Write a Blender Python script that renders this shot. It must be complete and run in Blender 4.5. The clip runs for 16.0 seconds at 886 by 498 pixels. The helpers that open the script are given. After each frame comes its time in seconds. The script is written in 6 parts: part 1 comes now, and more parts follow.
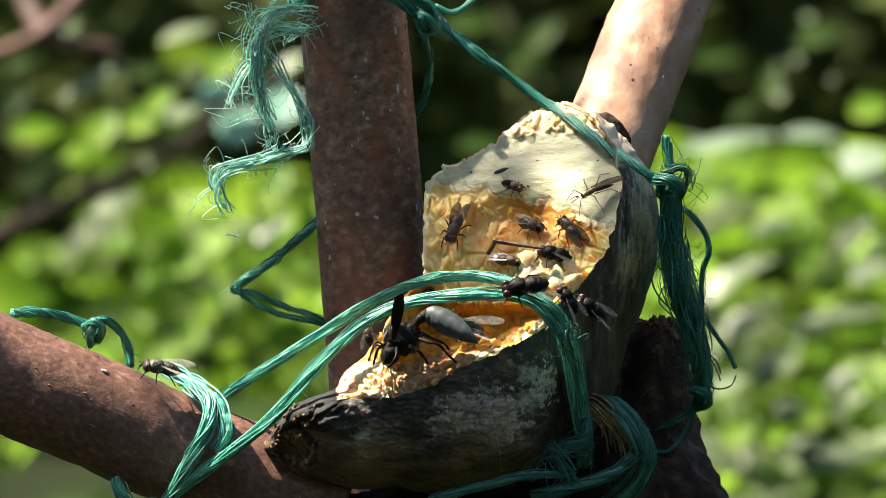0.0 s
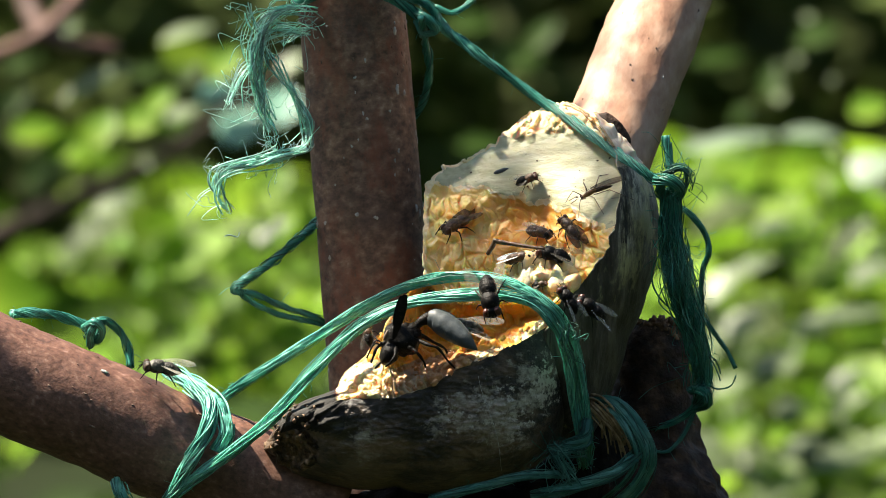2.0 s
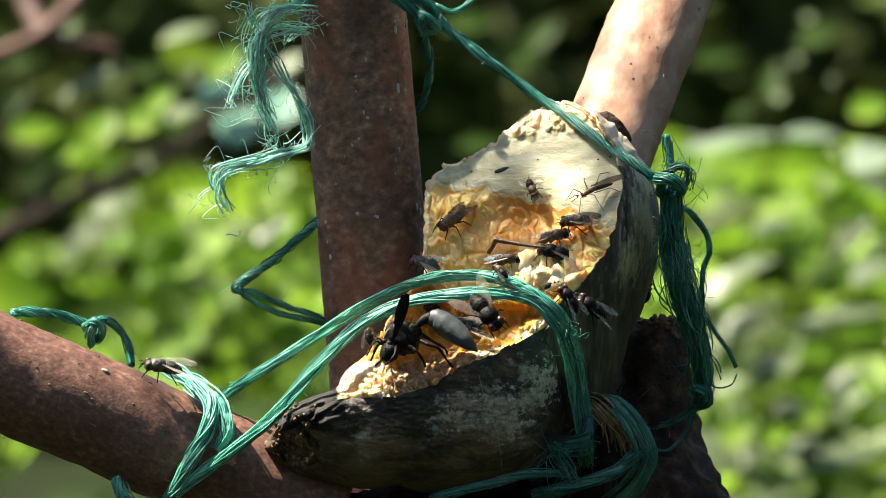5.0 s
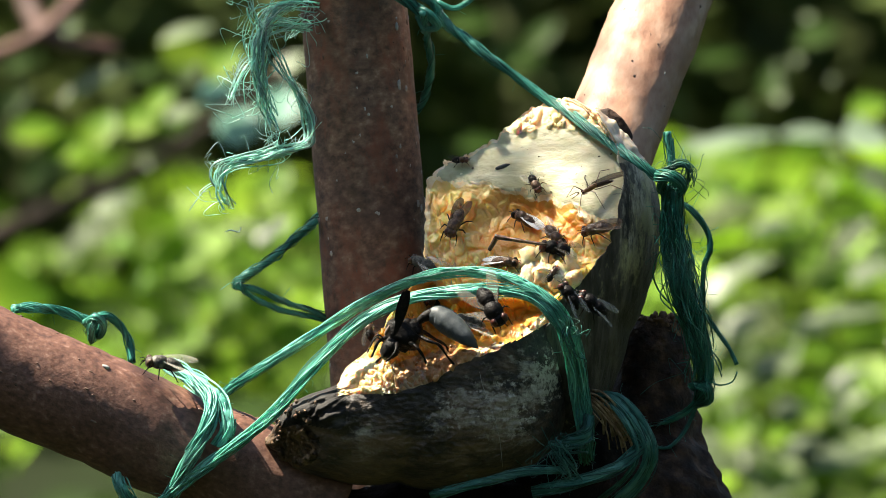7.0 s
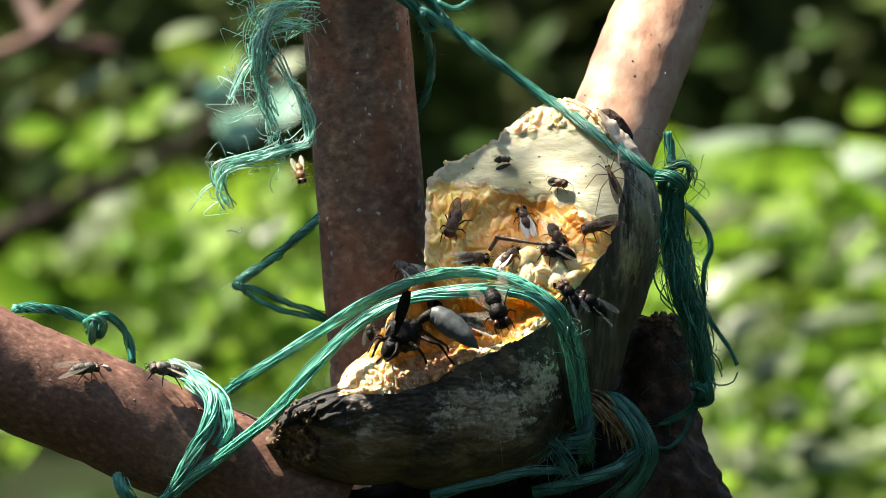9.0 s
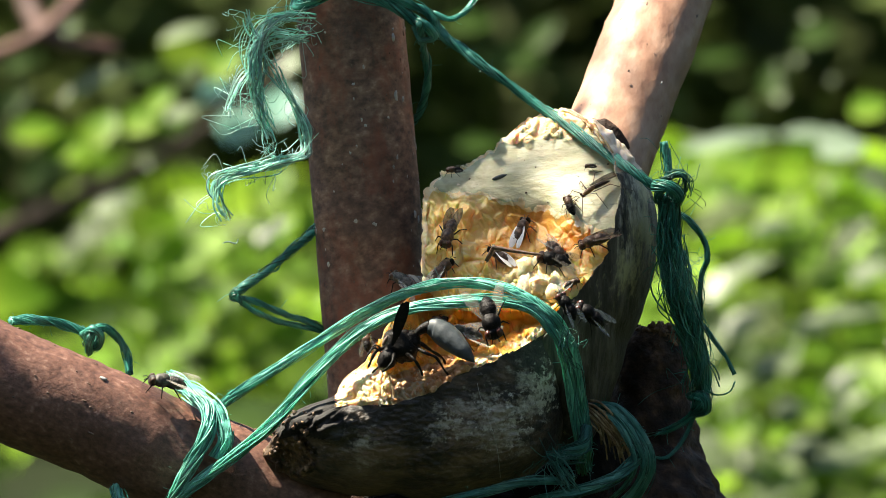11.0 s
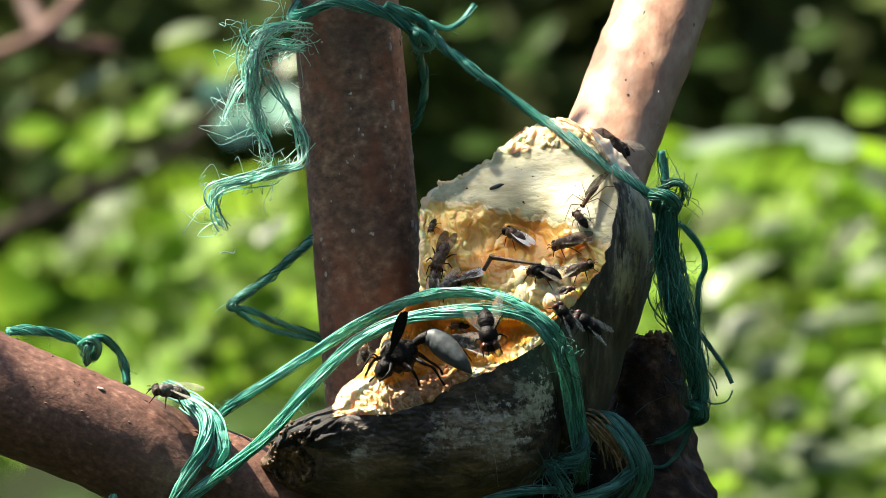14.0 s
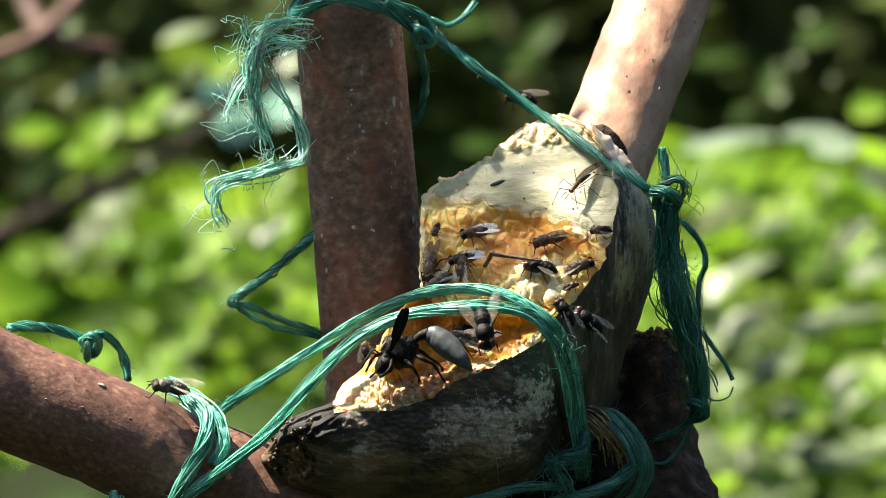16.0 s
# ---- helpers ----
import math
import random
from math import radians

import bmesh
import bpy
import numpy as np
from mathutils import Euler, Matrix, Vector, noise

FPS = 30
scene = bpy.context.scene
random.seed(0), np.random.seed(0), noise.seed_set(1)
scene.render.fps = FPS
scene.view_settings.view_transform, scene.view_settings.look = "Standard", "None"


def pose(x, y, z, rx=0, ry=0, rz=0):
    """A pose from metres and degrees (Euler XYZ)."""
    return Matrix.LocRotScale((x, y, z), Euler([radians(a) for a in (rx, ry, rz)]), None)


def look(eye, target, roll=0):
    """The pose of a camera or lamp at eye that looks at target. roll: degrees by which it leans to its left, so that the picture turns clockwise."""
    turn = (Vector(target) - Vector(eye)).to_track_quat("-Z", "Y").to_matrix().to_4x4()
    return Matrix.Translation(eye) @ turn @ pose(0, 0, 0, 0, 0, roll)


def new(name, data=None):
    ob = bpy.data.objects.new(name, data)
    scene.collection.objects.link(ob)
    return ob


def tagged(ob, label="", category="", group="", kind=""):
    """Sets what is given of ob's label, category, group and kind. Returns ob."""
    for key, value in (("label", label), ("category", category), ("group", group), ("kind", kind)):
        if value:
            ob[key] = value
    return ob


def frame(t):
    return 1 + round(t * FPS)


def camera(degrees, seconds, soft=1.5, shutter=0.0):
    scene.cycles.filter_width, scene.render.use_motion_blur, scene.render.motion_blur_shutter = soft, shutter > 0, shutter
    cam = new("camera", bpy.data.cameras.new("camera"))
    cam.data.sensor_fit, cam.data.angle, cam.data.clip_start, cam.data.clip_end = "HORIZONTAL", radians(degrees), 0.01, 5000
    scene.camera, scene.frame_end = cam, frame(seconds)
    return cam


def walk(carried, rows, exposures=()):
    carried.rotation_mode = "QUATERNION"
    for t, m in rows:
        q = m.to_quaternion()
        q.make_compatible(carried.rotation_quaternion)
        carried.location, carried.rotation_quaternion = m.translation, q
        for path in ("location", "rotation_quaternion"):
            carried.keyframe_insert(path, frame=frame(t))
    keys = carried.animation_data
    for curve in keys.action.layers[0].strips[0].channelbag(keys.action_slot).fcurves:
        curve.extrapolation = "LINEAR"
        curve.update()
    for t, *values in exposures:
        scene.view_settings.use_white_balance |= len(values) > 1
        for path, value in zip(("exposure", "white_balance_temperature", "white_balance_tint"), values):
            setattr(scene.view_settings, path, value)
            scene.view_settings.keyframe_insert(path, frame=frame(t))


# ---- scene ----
# One perch of lashed sticks with a rotting plantain, watched by a still long-lens camera 2.5 m away.
# Perch coordinates are millimetres from CENTRE: x across, y away from the camera, z up.
CENTRE = Vector((0.0, 0.0, 1.2))
MM = 0.001

cam = camera(3.5922, 16.0, soft=0.8)
cam.data.dof.use_dof = True
cam.data.dof.focus_distance = 2.49
cam.data.dof.aperture_fstop = 52.0
EYE = look((0.0, -2.5, 1.2), (0.0, 0.0, 1.2))
walk(cam, [(0.0, EYE), (16.0, EYE)], exposures=[(0.0, 1.87, 6900, 10), (7.0, 1.90, 6900, 10), (16.0, 2.0, 6900, 10)])

# ---- daylight ----
SUN_WAY = Vector((-0.51, 0.07, 0.86)).normalized()
world = bpy.data.worlds.new("sky")
scene.world = world
world.use_nodes = True
sky = world.node_tree.nodes.new("ShaderNodeTexSky")
sky.sky_type = "NISHITA"
sky.sun_disc = False
sky.sun_elevation = math.asin(SUN_WAY.z)
sky.sun_rotation = math.atan2(SUN_WAY.x, SUN_WAY.y)
world.node_tree.nodes["Background"].inputs["Strength"].default_value = 0.066
world.node_tree.links.new(sky.outputs[0], world.node_tree.nodes["Background"].inputs["Color"])
sun = new("sun", bpy.data.lights.new("sun", "SUN"))
sun.data.energy = 5.0
sun.data.angle = radians(0.53)
sun.data.color = (1.0, 0.945, 0.82)
sun.matrix_world = look(SUN_WAY * 20 + CENTRE, CENTRE)


# ---- materials ----
def mat(name, ramp, scale=400.0, rough=0.6, bump=0.3, bump_scale=0.0, stretch=(1, 1, 1), stain=0.35, stain_scale=0.0,
        stain_col=(0.02, 0.015, 0.01), sss=0.0, sss_radius=(0.003, 0.0015, 0.0006), spec=0.5, translucent=0.0, rand=0.0,
        metallic=0.0, stain_detail=4.0, stain_edge=(0.48, 0.68), detail=6.0, lump=0.0003, rough_var=0.15, sheen=0.0):
    """A procedural surface: fine grain through a colour ramp, stains at a larger scale, and relief."""
    m = bpy.data.materials.new(name)
    m.use_nodes = True
    nt = m.node_tree
    n, ln = nt.nodes, nt.links
    b = n["Principled BSDF"]
    tc = n.new("ShaderNodeTexCoord")
    mp = n.new("ShaderNodeMapping")
    mp.inputs["Scale"].default_value = stretch
    ln.new(tc.outputs["Object"], mp.inputs["Vector"])

    def tex(sc, det=detail, rou=0.6):
        t = n.new("ShaderNodeTexNoise")
        t.inputs["Scale"].default_value = sc
        t.inputs["Detail"].default_value = det
        t.inputs["Roughness"].default_value = rou
        ln.new(mp.outputs[0], t.inputs["Vector"])
        return t
    fine = tex(scale)
    cr = n.new("ShaderNodeValToRGB")
    els = cr.color_ramp.elements
    while len(els) < len(ramp):
        els.new(0.5)
    for e, (p, c) in zip(els, ramp):
        e.position, e.color = p, (*c, 1)
    ln.new(fine.outputs["Fac"], cr.inputs["Fac"])
    big = tex(stain_scale or scale * 0.18, stain_detail)
    st = n.new("ShaderNodeValToRGB")
    st.color_ramp.elements[0].position, st.color_ramp.elements[1].position = stain_edge
    st.color_ramp.elements[0].color = (0, 0, 0, 1)
    st.color_ramp.elements[1].color = (stain, stain, stain, 1)
    ln.new(big.outputs["Fac"], st.inputs["Fac"])
    mx = n.new("ShaderNodeMix")
    mx.data_type = "RGBA"
    ln.new(st.outputs[0], mx.inputs["Factor"])
    ln.new(cr.outputs[0], mx.inputs["A"])
    mx.inputs["B"].default_value = (*stain_col, 1)
    col = mx.outputs["Result"]
    if rand:
        oi = n.new("ShaderNodeNewGeometry")
        hs = n.new("ShaderNodeHueSaturation")
        mr = n.new("ShaderNodeMapRange")
        mr.inputs["To Min"].default_value, mr.inputs["To Max"].default_value = 1 - rand, 1 + rand
        ln.new(oi.outputs["Random Per Island"], mr.inputs["Value"])
        ln.new(mr.outputs[0], hs.inputs["Value"])
        ln.new(col, hs.inputs["Color"])
        col = hs.outputs[0]
    ln.new(col, b.inputs["Base Color"])
    rr = n.new("ShaderNodeMapRange")
    rr.inputs["To Min"].default_value, rr.inputs["To Max"].default_value = max(0.05, rough - rough_var), min(1, rough + rough_var)
    ln.new(big.outputs["Fac"], rr.inputs["Value"])
    ln.new(rr.outputs[0], b.inputs["Roughness"])
    b.inputs["Metallic"].default_value = metallic
    b.inputs["Specular IOR Level"].default_value = spec
    b.inputs["Sheen Weight"].default_value = sheen
    if sss:
        b.inputs["Subsurface Weight"].default_value = sss
        b.inputs["Subsurface Radius"].default_value = sss_radius
        b.inputs["Subsurface Scale"].default_value = 1.0
    if bump:
        bt = tex(bump_scale or scale * 1.7)
        bp = n.new("ShaderNodeBump")
        bp.inputs["Strength"].default_value = bump
        bp.inputs["Distance"].default_value = lump
        ln.new(bt.outputs["Fac"], bp.inputs["Height"])
        ln.new(bp.outputs[0], b.inputs["Normal"])
    if translucent:
        tr = n.new("ShaderNodeBsdfTranslucent")
        ln.new(col, tr.inputs["Color"])
        ms = n.new("ShaderNodeMixShader")
        ms.inputs[0].default_value = translucent
        ln.new(b.outputs[0], ms.inputs[1])
        ln.new(tr.outputs[0], ms.inputs[2])
        ln.new(ms.outputs[0], n["Material Output"].inputs["Surface"])
    return m


def patches(m, spots, colour, scale, edge=(0.70, 0.76), lift=0.34, stretch=(1, 1, 1)):
    """Lacy patches of colour over a material round some spots (perch millimetres and a radius)."""
    n, ln = m.node_tree.nodes, m.node_tree.links
    b = n["Principled BSDF"]
    under = b.inputs["Base Color"].links[0].from_socket
    tc = n.new("ShaderNodeTexCoord")
    total = None
    for x, y, z, r in spots:
        vm = n.new("ShaderNodeVectorMath")
        vm.operation = "DISTANCE"
        ln.new(tc.outputs["Object"], vm.inputs[0])
        vm.inputs[1].default_value = (x * MM, y * MM, z * MM)
        mr = n.new("ShaderNodeMapRange")
        mr.inputs["From Min"].default_value, mr.inputs["From Max"].default_value = 0.2 * r * MM, r * MM
        mr.inputs["To Min"].default_value, mr.inputs["To Max"].default_value = lift, 0.0
        ln.new(vm.outputs["Value"], mr.inputs["Value"])
        if total is None:
            total = mr.outputs[0]
        else:
            mx = n.new("ShaderNodeMath")
            mx.operation = "MAXIMUM"
            ln.new(total, mx.inputs[0])
            ln.new(mr.outputs[0], mx.inputs[1])
            total = mx.outputs[0]
    t = n.new("ShaderNodeTexNoise")
    t.inputs["Scale"].default_value, t.inputs["Detail"].default_value, t.inputs["Roughness"].default_value = scale, 12.0, 0.72
    mp = n.new("ShaderNodeMapping")
    mp.inputs["Scale"].default_value = stretch
    ln.new(tc.outputs["Object"], mp.inputs["Vector"])
    ln.new(mp.outputs[0], t.inputs["Vector"])
    add = n.new("ShaderNodeMath")
    ln.new(t.outputs["Fac"], add.inputs[0])
    ln.new(total, add.inputs[1])
    mr = n.new("ShaderNodeMapRange")
    mr.inputs["From Min"].default_value, mr.inputs["From Max"].default_value = edge
    ln.new(add.outputs[0], mr.inputs["Value"])
    mix = n.new("ShaderNodeMix")
    mix.data_type = "RGBA"
    ln.new(mr.outputs[0], mix.inputs["Factor"])
    ln.new(under, mix.inputs["A"])
    mix.inputs["B"].default_value = (*colour, 1)
    ln.new(mix.outputs["Result"], b.inputs["Base Color"])
    return m


BARK = mat("brown_bark", [(0.34, (0.060, 0.036, 0.026)), (0.47, (0.150, 0.085, 0.057)), (0.58, (0.23, 0.135, 0.09)), (0.70, (0.36, 0.25, 0.185))], scale=520, rough=0.55, detail=12.0,
           bump=0.45, stretch=(0.8, 0.8, 1.15), stain=0.6, stain_scale=95, stain_col=(0.075, 0.050, 0.042), stain_detail=10.0, stain_edge=(0.45, 0.62), lump=0.0004, bump_scale=800, spec=0.4)
patches(BARK, ((0.0, 0.0, 1170.0, 60.0), (0.0, 0.0, 1120.0, 50.0), (0.0, 0.0, 1225.0, 40.0)), (0.23, 0.078, 0.043), 130, edge=(0.62, 0.80), lift=0.16, stretch=(1, 1, 0.55))
BARK_RED = mat("smooth_red_brown_bark", [(0.34, (0.085, 0.042, 0.030)), (0.47, (0.15, 0.072, 0.050)), (0.58, (0.20, 0.097, 0.066)), (0.70, (0.30, 0.18, 0.135))], scale=900, rough=0.5, detail=10.0,
               bump=0.5, stretch=(1, 1, 0.8), stain=0.4, stain_scale=70, stain_col=(0.075, 0.038, 0.028), stain_detail=10.0, stain_edge=(0.42, 0.68), lump=0.0003, bump_scale=1100, spec=0.4)
BARK_PALE = mat("peeling_pale_bark", [(0.3, (0.21, 0.105, 0.066)), (0.5, (0.35, 0.195, 0.125)), (0.7, (0.45, 0.29, 0.205))], scale=300, rough=0.5,
                bump=0.4, stretch=(1, 1, 0.5), stain=0.6, stain_scale=80, stain_col=(0.25, 0.13, 0.08), lump=0.0004, bump_scale=700)
LENTICEL = mat("corky_lenticel", [(0.3, (0.08, 0.05, 0.038)), (0.7, (0.19, 0.125, 0.09))], scale=900, rough=0.8)
SPECK = mat("pale_lichen", [(0.3, (0.30, 0.29, 0.27)), (0.7, (0.55, 0.54, 0.5))], scale=900, rough=0.9)
PULP = mat("moist_orange_pulp", [(0.28, (0.80, 0.46, 0.13)), (0.5, (0.86, 0.58, 0.21)), (0.72, (0.90, 0.69, 0.33))], scale=200, rough=0.38,
           bump=0.6, stain=0.45, stain_scale=90, stain_col=(0.80, 0.47, 0.16), sss=0.8, sss_radius=(0.0034, 0.0018, 0.0007), lump=0.0003, bump_scale=900, spec=0.4)
# Deeper orange round the hollowed places of the upper pulp.
patches(PULP, ((16.5, 1.0, 6.2, 11.0), (11.0, -1.0, 0.5, 7.0), (23.5, -4.0, 3.5, 6.0)), (0.70, 0.32, 0.06), 260, edge=(0.54, 0.90), lift=0.50)
# Darker amber, used where the pulp is hollowed out.
PULP_DEEP = mat("amber_pulp", [(0.28, (0.64, 0.25, 0.03)), (0.5, (0.80, 0.40, 0.08)), (0.72, (0.88, 0.54, 0.16))], scale=200, rough=0.35,
                bump=0.4, stain=0.5, stain_scale=90, stain_col=(0.58, 0.19, 0.02), sss=0.6, sss_radius=(0.0025, 0.0011, 0.0004), lump=0.0004, bump_scale=600, spec=0.4)
# Tan colour of the fibre strip, also used to paint shadow on pulp.
PULP_TAN = mat("tan_shaded_pulp", [(0.3, (0.27, 0.16, 0.09)), (0.5, (0.46, 0.31, 0.185)), (0.7, (0.66, 0.51, 0.34))], scale=300, rough=0.4,
               bump=0.7, stain=0.6, stain_scale=140, stain_col=(0.42, 0.17, 0.06), sss=0.5, sss_radius=(0.003, 0.0015, 0.0006), lump=0.0005, bump_scale=700)
PULP_DRY = mat("dry_pale_pulp", [(0.3, (0.36, 0.335, 0.195)), (0.5, (0.48, 0.45, 0.275)), (0.7, (0.565, 0.54, 0.36))], scale=300, rough=0.50, spec=0.4,
               bump=0.9, stretch=(0.45, 1, 1.3), stain=0.45, stain_scale=90, stain_col=(0.44, 0.38, 0.22), sss=0.3, lump=0.0003, bump_scale=500, rough_var=0.1)
patches(PULP_DRY, ((8.0, -4.0, 12.0, 30.0), (26.0, -4.0, 14.0, 30.0)), (0.22, 0.21, 0.15), 700, edge=(0.66, 0.72), lift=0.06, stretch=(0.35, 1, 1.6))
PITH = mat("pale_peel_pith", [(0.3, (0.40, 0.30, 0.21)), (0.5, (0.56, 0.46, 0.35)), (0.7, (0.68, 0.60, 0.49))], scale=420, rough=0.6,
           bump=0.3, stretch=(1.5, 1, 0.4), stain=0.6, stain_scale=120, stain_col=(0.30, 0.15, 0.06), sss=0.3, lump=0.0003)
PULP_WET = mat("glistening_browned_pulp", [(0.3, (0.30, 0.13, 0.05)), (0.5, (0.52, 0.27, 0.12)), (0.7, (0.70, 0.44, 0.25))], scale=340, rough=0.28,
               bump=0.8, stain=0.6, stain_scale=160, stain_col=(0.24, 0.08, 0.025), sss=0.3, sss_radius=(0.002, 0.001, 0.0005), lump=0.0006, bump_scale=600, spec=0.5)
HOOD = mat("grey_leathery_stem_skin", [(0.33, (0.010, 0.009, 0.008)), (0.52, (0.030, 0.028, 0.026)), (0.72, (0.085, 0.080, 0.072))], scale=300, rough=0.75,
           bump=1.0, stretch=(0.6, 1, 1.5), stain=0.6, stain_scale=170, stain_col=(0.015, 0.013, 0.012), lump=0.0007, bump_scale=420, spec=0.2)
PULP_EDGE = mat("torn_cream_pulp", [(0.3, (0.74, 0.46, 0.20)), (0.5, (0.86, 0.64, 0.36)), (0.7, (0.92, 0.78, 0.57))], scale=420, rough=0.45,
                bump=0.7, stain=0.4, stain_scale=160, stain_col=(0.74, 0.42, 0.15), sss=0.6, sss_radius=(0.0020, 0.0011, 0.0005), lump=0.0004, bump_scale=900, spec=0.4)
PEEL = mat("blackened_plantain_peel", [(0.35, (0.006, 0.005, 0.004)), (0.53, (0.028, 0.021, 0.015)), (0.70, (0.13, 0.088, 0.056))], scale=200,
           rough=0.52, bump=1.0, stain=0.30, stain_scale=105, stain_col=(0.17, 0.145, 0.11), stain_edge=(0.56, 0.66), stain_detail=15.0, lump=0.0008,
           bump_scale=480, spec=0.5, stretch=(0.8, 1, 1.3))
patches(PEEL, ((15.5, -16.0, -24.5, 9.5), (10.0, -17.5, -29.5, 13.0), (3.0, -18.5, -29.5, 8.0), (-14.5, -16.0, -34.0, 8.0)), (0.38, 0.35, 0.29), 330, edge=(0.63, 0.77), lift=0.22, stretch=(0.8, 1, 1.2))
patches(PEEL, ((18.0, -13.0, -24.0, 8.5), (11.0, -17.5, -30.0, 10.0), (2.0, -18.5, -29.5, 5.0)), (0.50, 0.47, 0.40), 800, edge=(0.66, 0.73), lift=0.22)
patches(PEEL, ((-12.0, -15.0, -40.0, 22.0), (8.0, -14.0, -38.0, 18.0)), (0.18, 0.115, 0.068), 190, edge=(0.58, 0.80), lift=0.19, stretch=(0.6, 1, 1.3))
CRUST = mat("charred_stem_crust", [(0.34, (0.012, 0.008, 0.005)), (0.50, (0.09, 0.056, 0.033)), (0.68, (0.34, 0.21, 0.115))], scale=420, rough=0.6,
            bump=1.0, stain=0.75, stain_scale=190, stain_col=(0.24, 0.13, 0.055), stain_edge=(0.54, 0.66), lump=0.001, bump_scale=500, spec=0.4)
PEEL_SIDE = mat("mottled_brown_peel", [(0.33, (0.014, 0.012, 0.010)), (0.50, (0.056, 0.047, 0.038)), (0.70, (0.17, 0.145, 0.115))], scale=260,
                rough=0.5, bump=1.0, stretch=(2.2, 1, 0.35), stain=0.4, stain_scale=75, stain_col=(0.10, 0.088, 0.05), lump=0.0006, bump_scale=500, spec=0.4)
patches(PEEL_SIDE, ((32.5, -3.3, 13.5, 9.0), (33.3, -4.5, 8.0, 8.5), (31.5, -7.0, 1.0, 6.0)), (0.46, 0.41, 0.31), 420, edge=(0.64, 0.76), lift=0.20, stretch=(2.0, 1, 0.30))
patches(PEEL_SIDE, ((35.5, -2.0, 4.0, 10.0), (36.0, 1.5, 12.0, 8.0), (32.5, -5.5, -3.0, 7.0)), (0.40, 0.36, 0.20), 260, edge=(0.61, 0.76), lift=0.24, stretch=(1.3, 1, 0.6))
PEEL_RIM = mat("fibrous_peel_edge", [(0.3, (0.16, 0.09, 0.04)), (0.5, (0.34, 0.22, 0.11)), (0.7, (0.55, 0.42, 0.26))], scale=700, rough=0.7, bump=0.5)
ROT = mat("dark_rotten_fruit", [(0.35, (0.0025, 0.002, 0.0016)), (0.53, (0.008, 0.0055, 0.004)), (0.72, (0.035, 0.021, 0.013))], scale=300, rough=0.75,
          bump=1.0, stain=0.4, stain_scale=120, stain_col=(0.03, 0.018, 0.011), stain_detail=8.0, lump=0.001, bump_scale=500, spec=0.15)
ROT_BROWN = mat("brown_shrivelled_peel", [(0.35, (0.010, 0.0055, 0.0036)), (0.53, (0.042, 0.022, 0.014)), (0.72, (0.135, 0.074, 0.043))], scale=300, rough=0.7,
                bump=1.0, stain=0.5, stain_scale=90, stain_col=(0.010, 0.006, 0.004), stain_detail=8.0, lump=0.001, bump_scale=500, spec=0.25)
RIM_BROWN = mat("ragged_brown_rim", [(0.33, (0.05, 0.024, 0.013)), (0.52, (0.20, 0.105, 0.06)), (0.70, (0.48, 0.31, 0.20))], scale=500, rough=0.8, bump=0.9, lump=0.0006)
TWINE = mat("green_plastic_twine", [(0.3, (0.06, 0.33, 0.26)), (0.5, (0.17, 0.55, 0.44)), (0.7, (0.42, 0.77, 0.66))], scale=140, rough=0.36,
            bump=0.4, bump_scale=1500, stain=0.25, stain_scale=60, stain_col=(0.016, 0.13, 0.10), translucent=0.4, rand=0.5, spec=0.55, lump=0.0002)
# Twine under the fruit: shade painted as darker green, along with wet dirt.
TWINE_SHADED_DIRTY = mat("shaded_dirty_wet_twine", [(0.3, (0.018, 0.10, 0.08)), (0.5, (0.045, 0.19, 0.15)), (0.7, (0.12, 0.32, 0.26))], scale=140, rough=0.5,
                  bump=0.4, bump_scale=1500, stain=0.5, stain_scale=60, stain_col=(0.02, 0.05, 0.04), translucent=0.3, rand=0.6, spec=0.4, lump=0.0002)
# Same twine with shade put into its colour, for the unlit lengths.
TWINE_SHADED = mat("shaded_green_twine", [(0.3, (0.016, 0.15, 0.11)), (0.5, (0.055, 0.29, 0.22)), (0.7, (0.18, 0.50, 0.41))], scale=140, rough=0.36,
                 bump=0.4, bump_scale=1500, stain=0.4, stain_scale=60, stain_col=(0.010, 0.075, 0.055), translucent=0.35, rand=0.6, spec=0.55, lump=0.0002)
# Lighter twine colour that paints sunlight on the frayed tassel.
TWINE_SUNLIT = mat("sunlit_twine_fibre", [(0.3, (0.20, 0.52, 0.43)), (0.5, (0.42, 0.74, 0.65)), (0.7, (0.72, 0.90, 0.85))], scale=200, rough=0.3,
                     bump=0.3, bump_scale=1500, stain=0.25, stain_scale=60, stain_col=(0.06, 0.28, 0.22), translucent=0.4, rand=0.5, spec=0.6, lump=0.0002)
# Sunlit, half-shaded and shaded leaves: the light level is put into the base colour.
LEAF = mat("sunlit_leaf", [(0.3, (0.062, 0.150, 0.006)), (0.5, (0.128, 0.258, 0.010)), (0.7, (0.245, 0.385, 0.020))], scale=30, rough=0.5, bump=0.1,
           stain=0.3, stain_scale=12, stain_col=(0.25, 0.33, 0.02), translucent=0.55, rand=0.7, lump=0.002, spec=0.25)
LEAF_MID = mat("half_shade_green_leaf", [(0.3, (0.018, 0.042, 0.005)), (0.5, (0.032, 0.07, 0.008)), (0.7, (0.055, 0.105, 0.014))], scale=30, rough=0.5, bump=0.1,
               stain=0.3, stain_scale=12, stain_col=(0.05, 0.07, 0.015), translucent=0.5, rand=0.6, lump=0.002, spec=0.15)
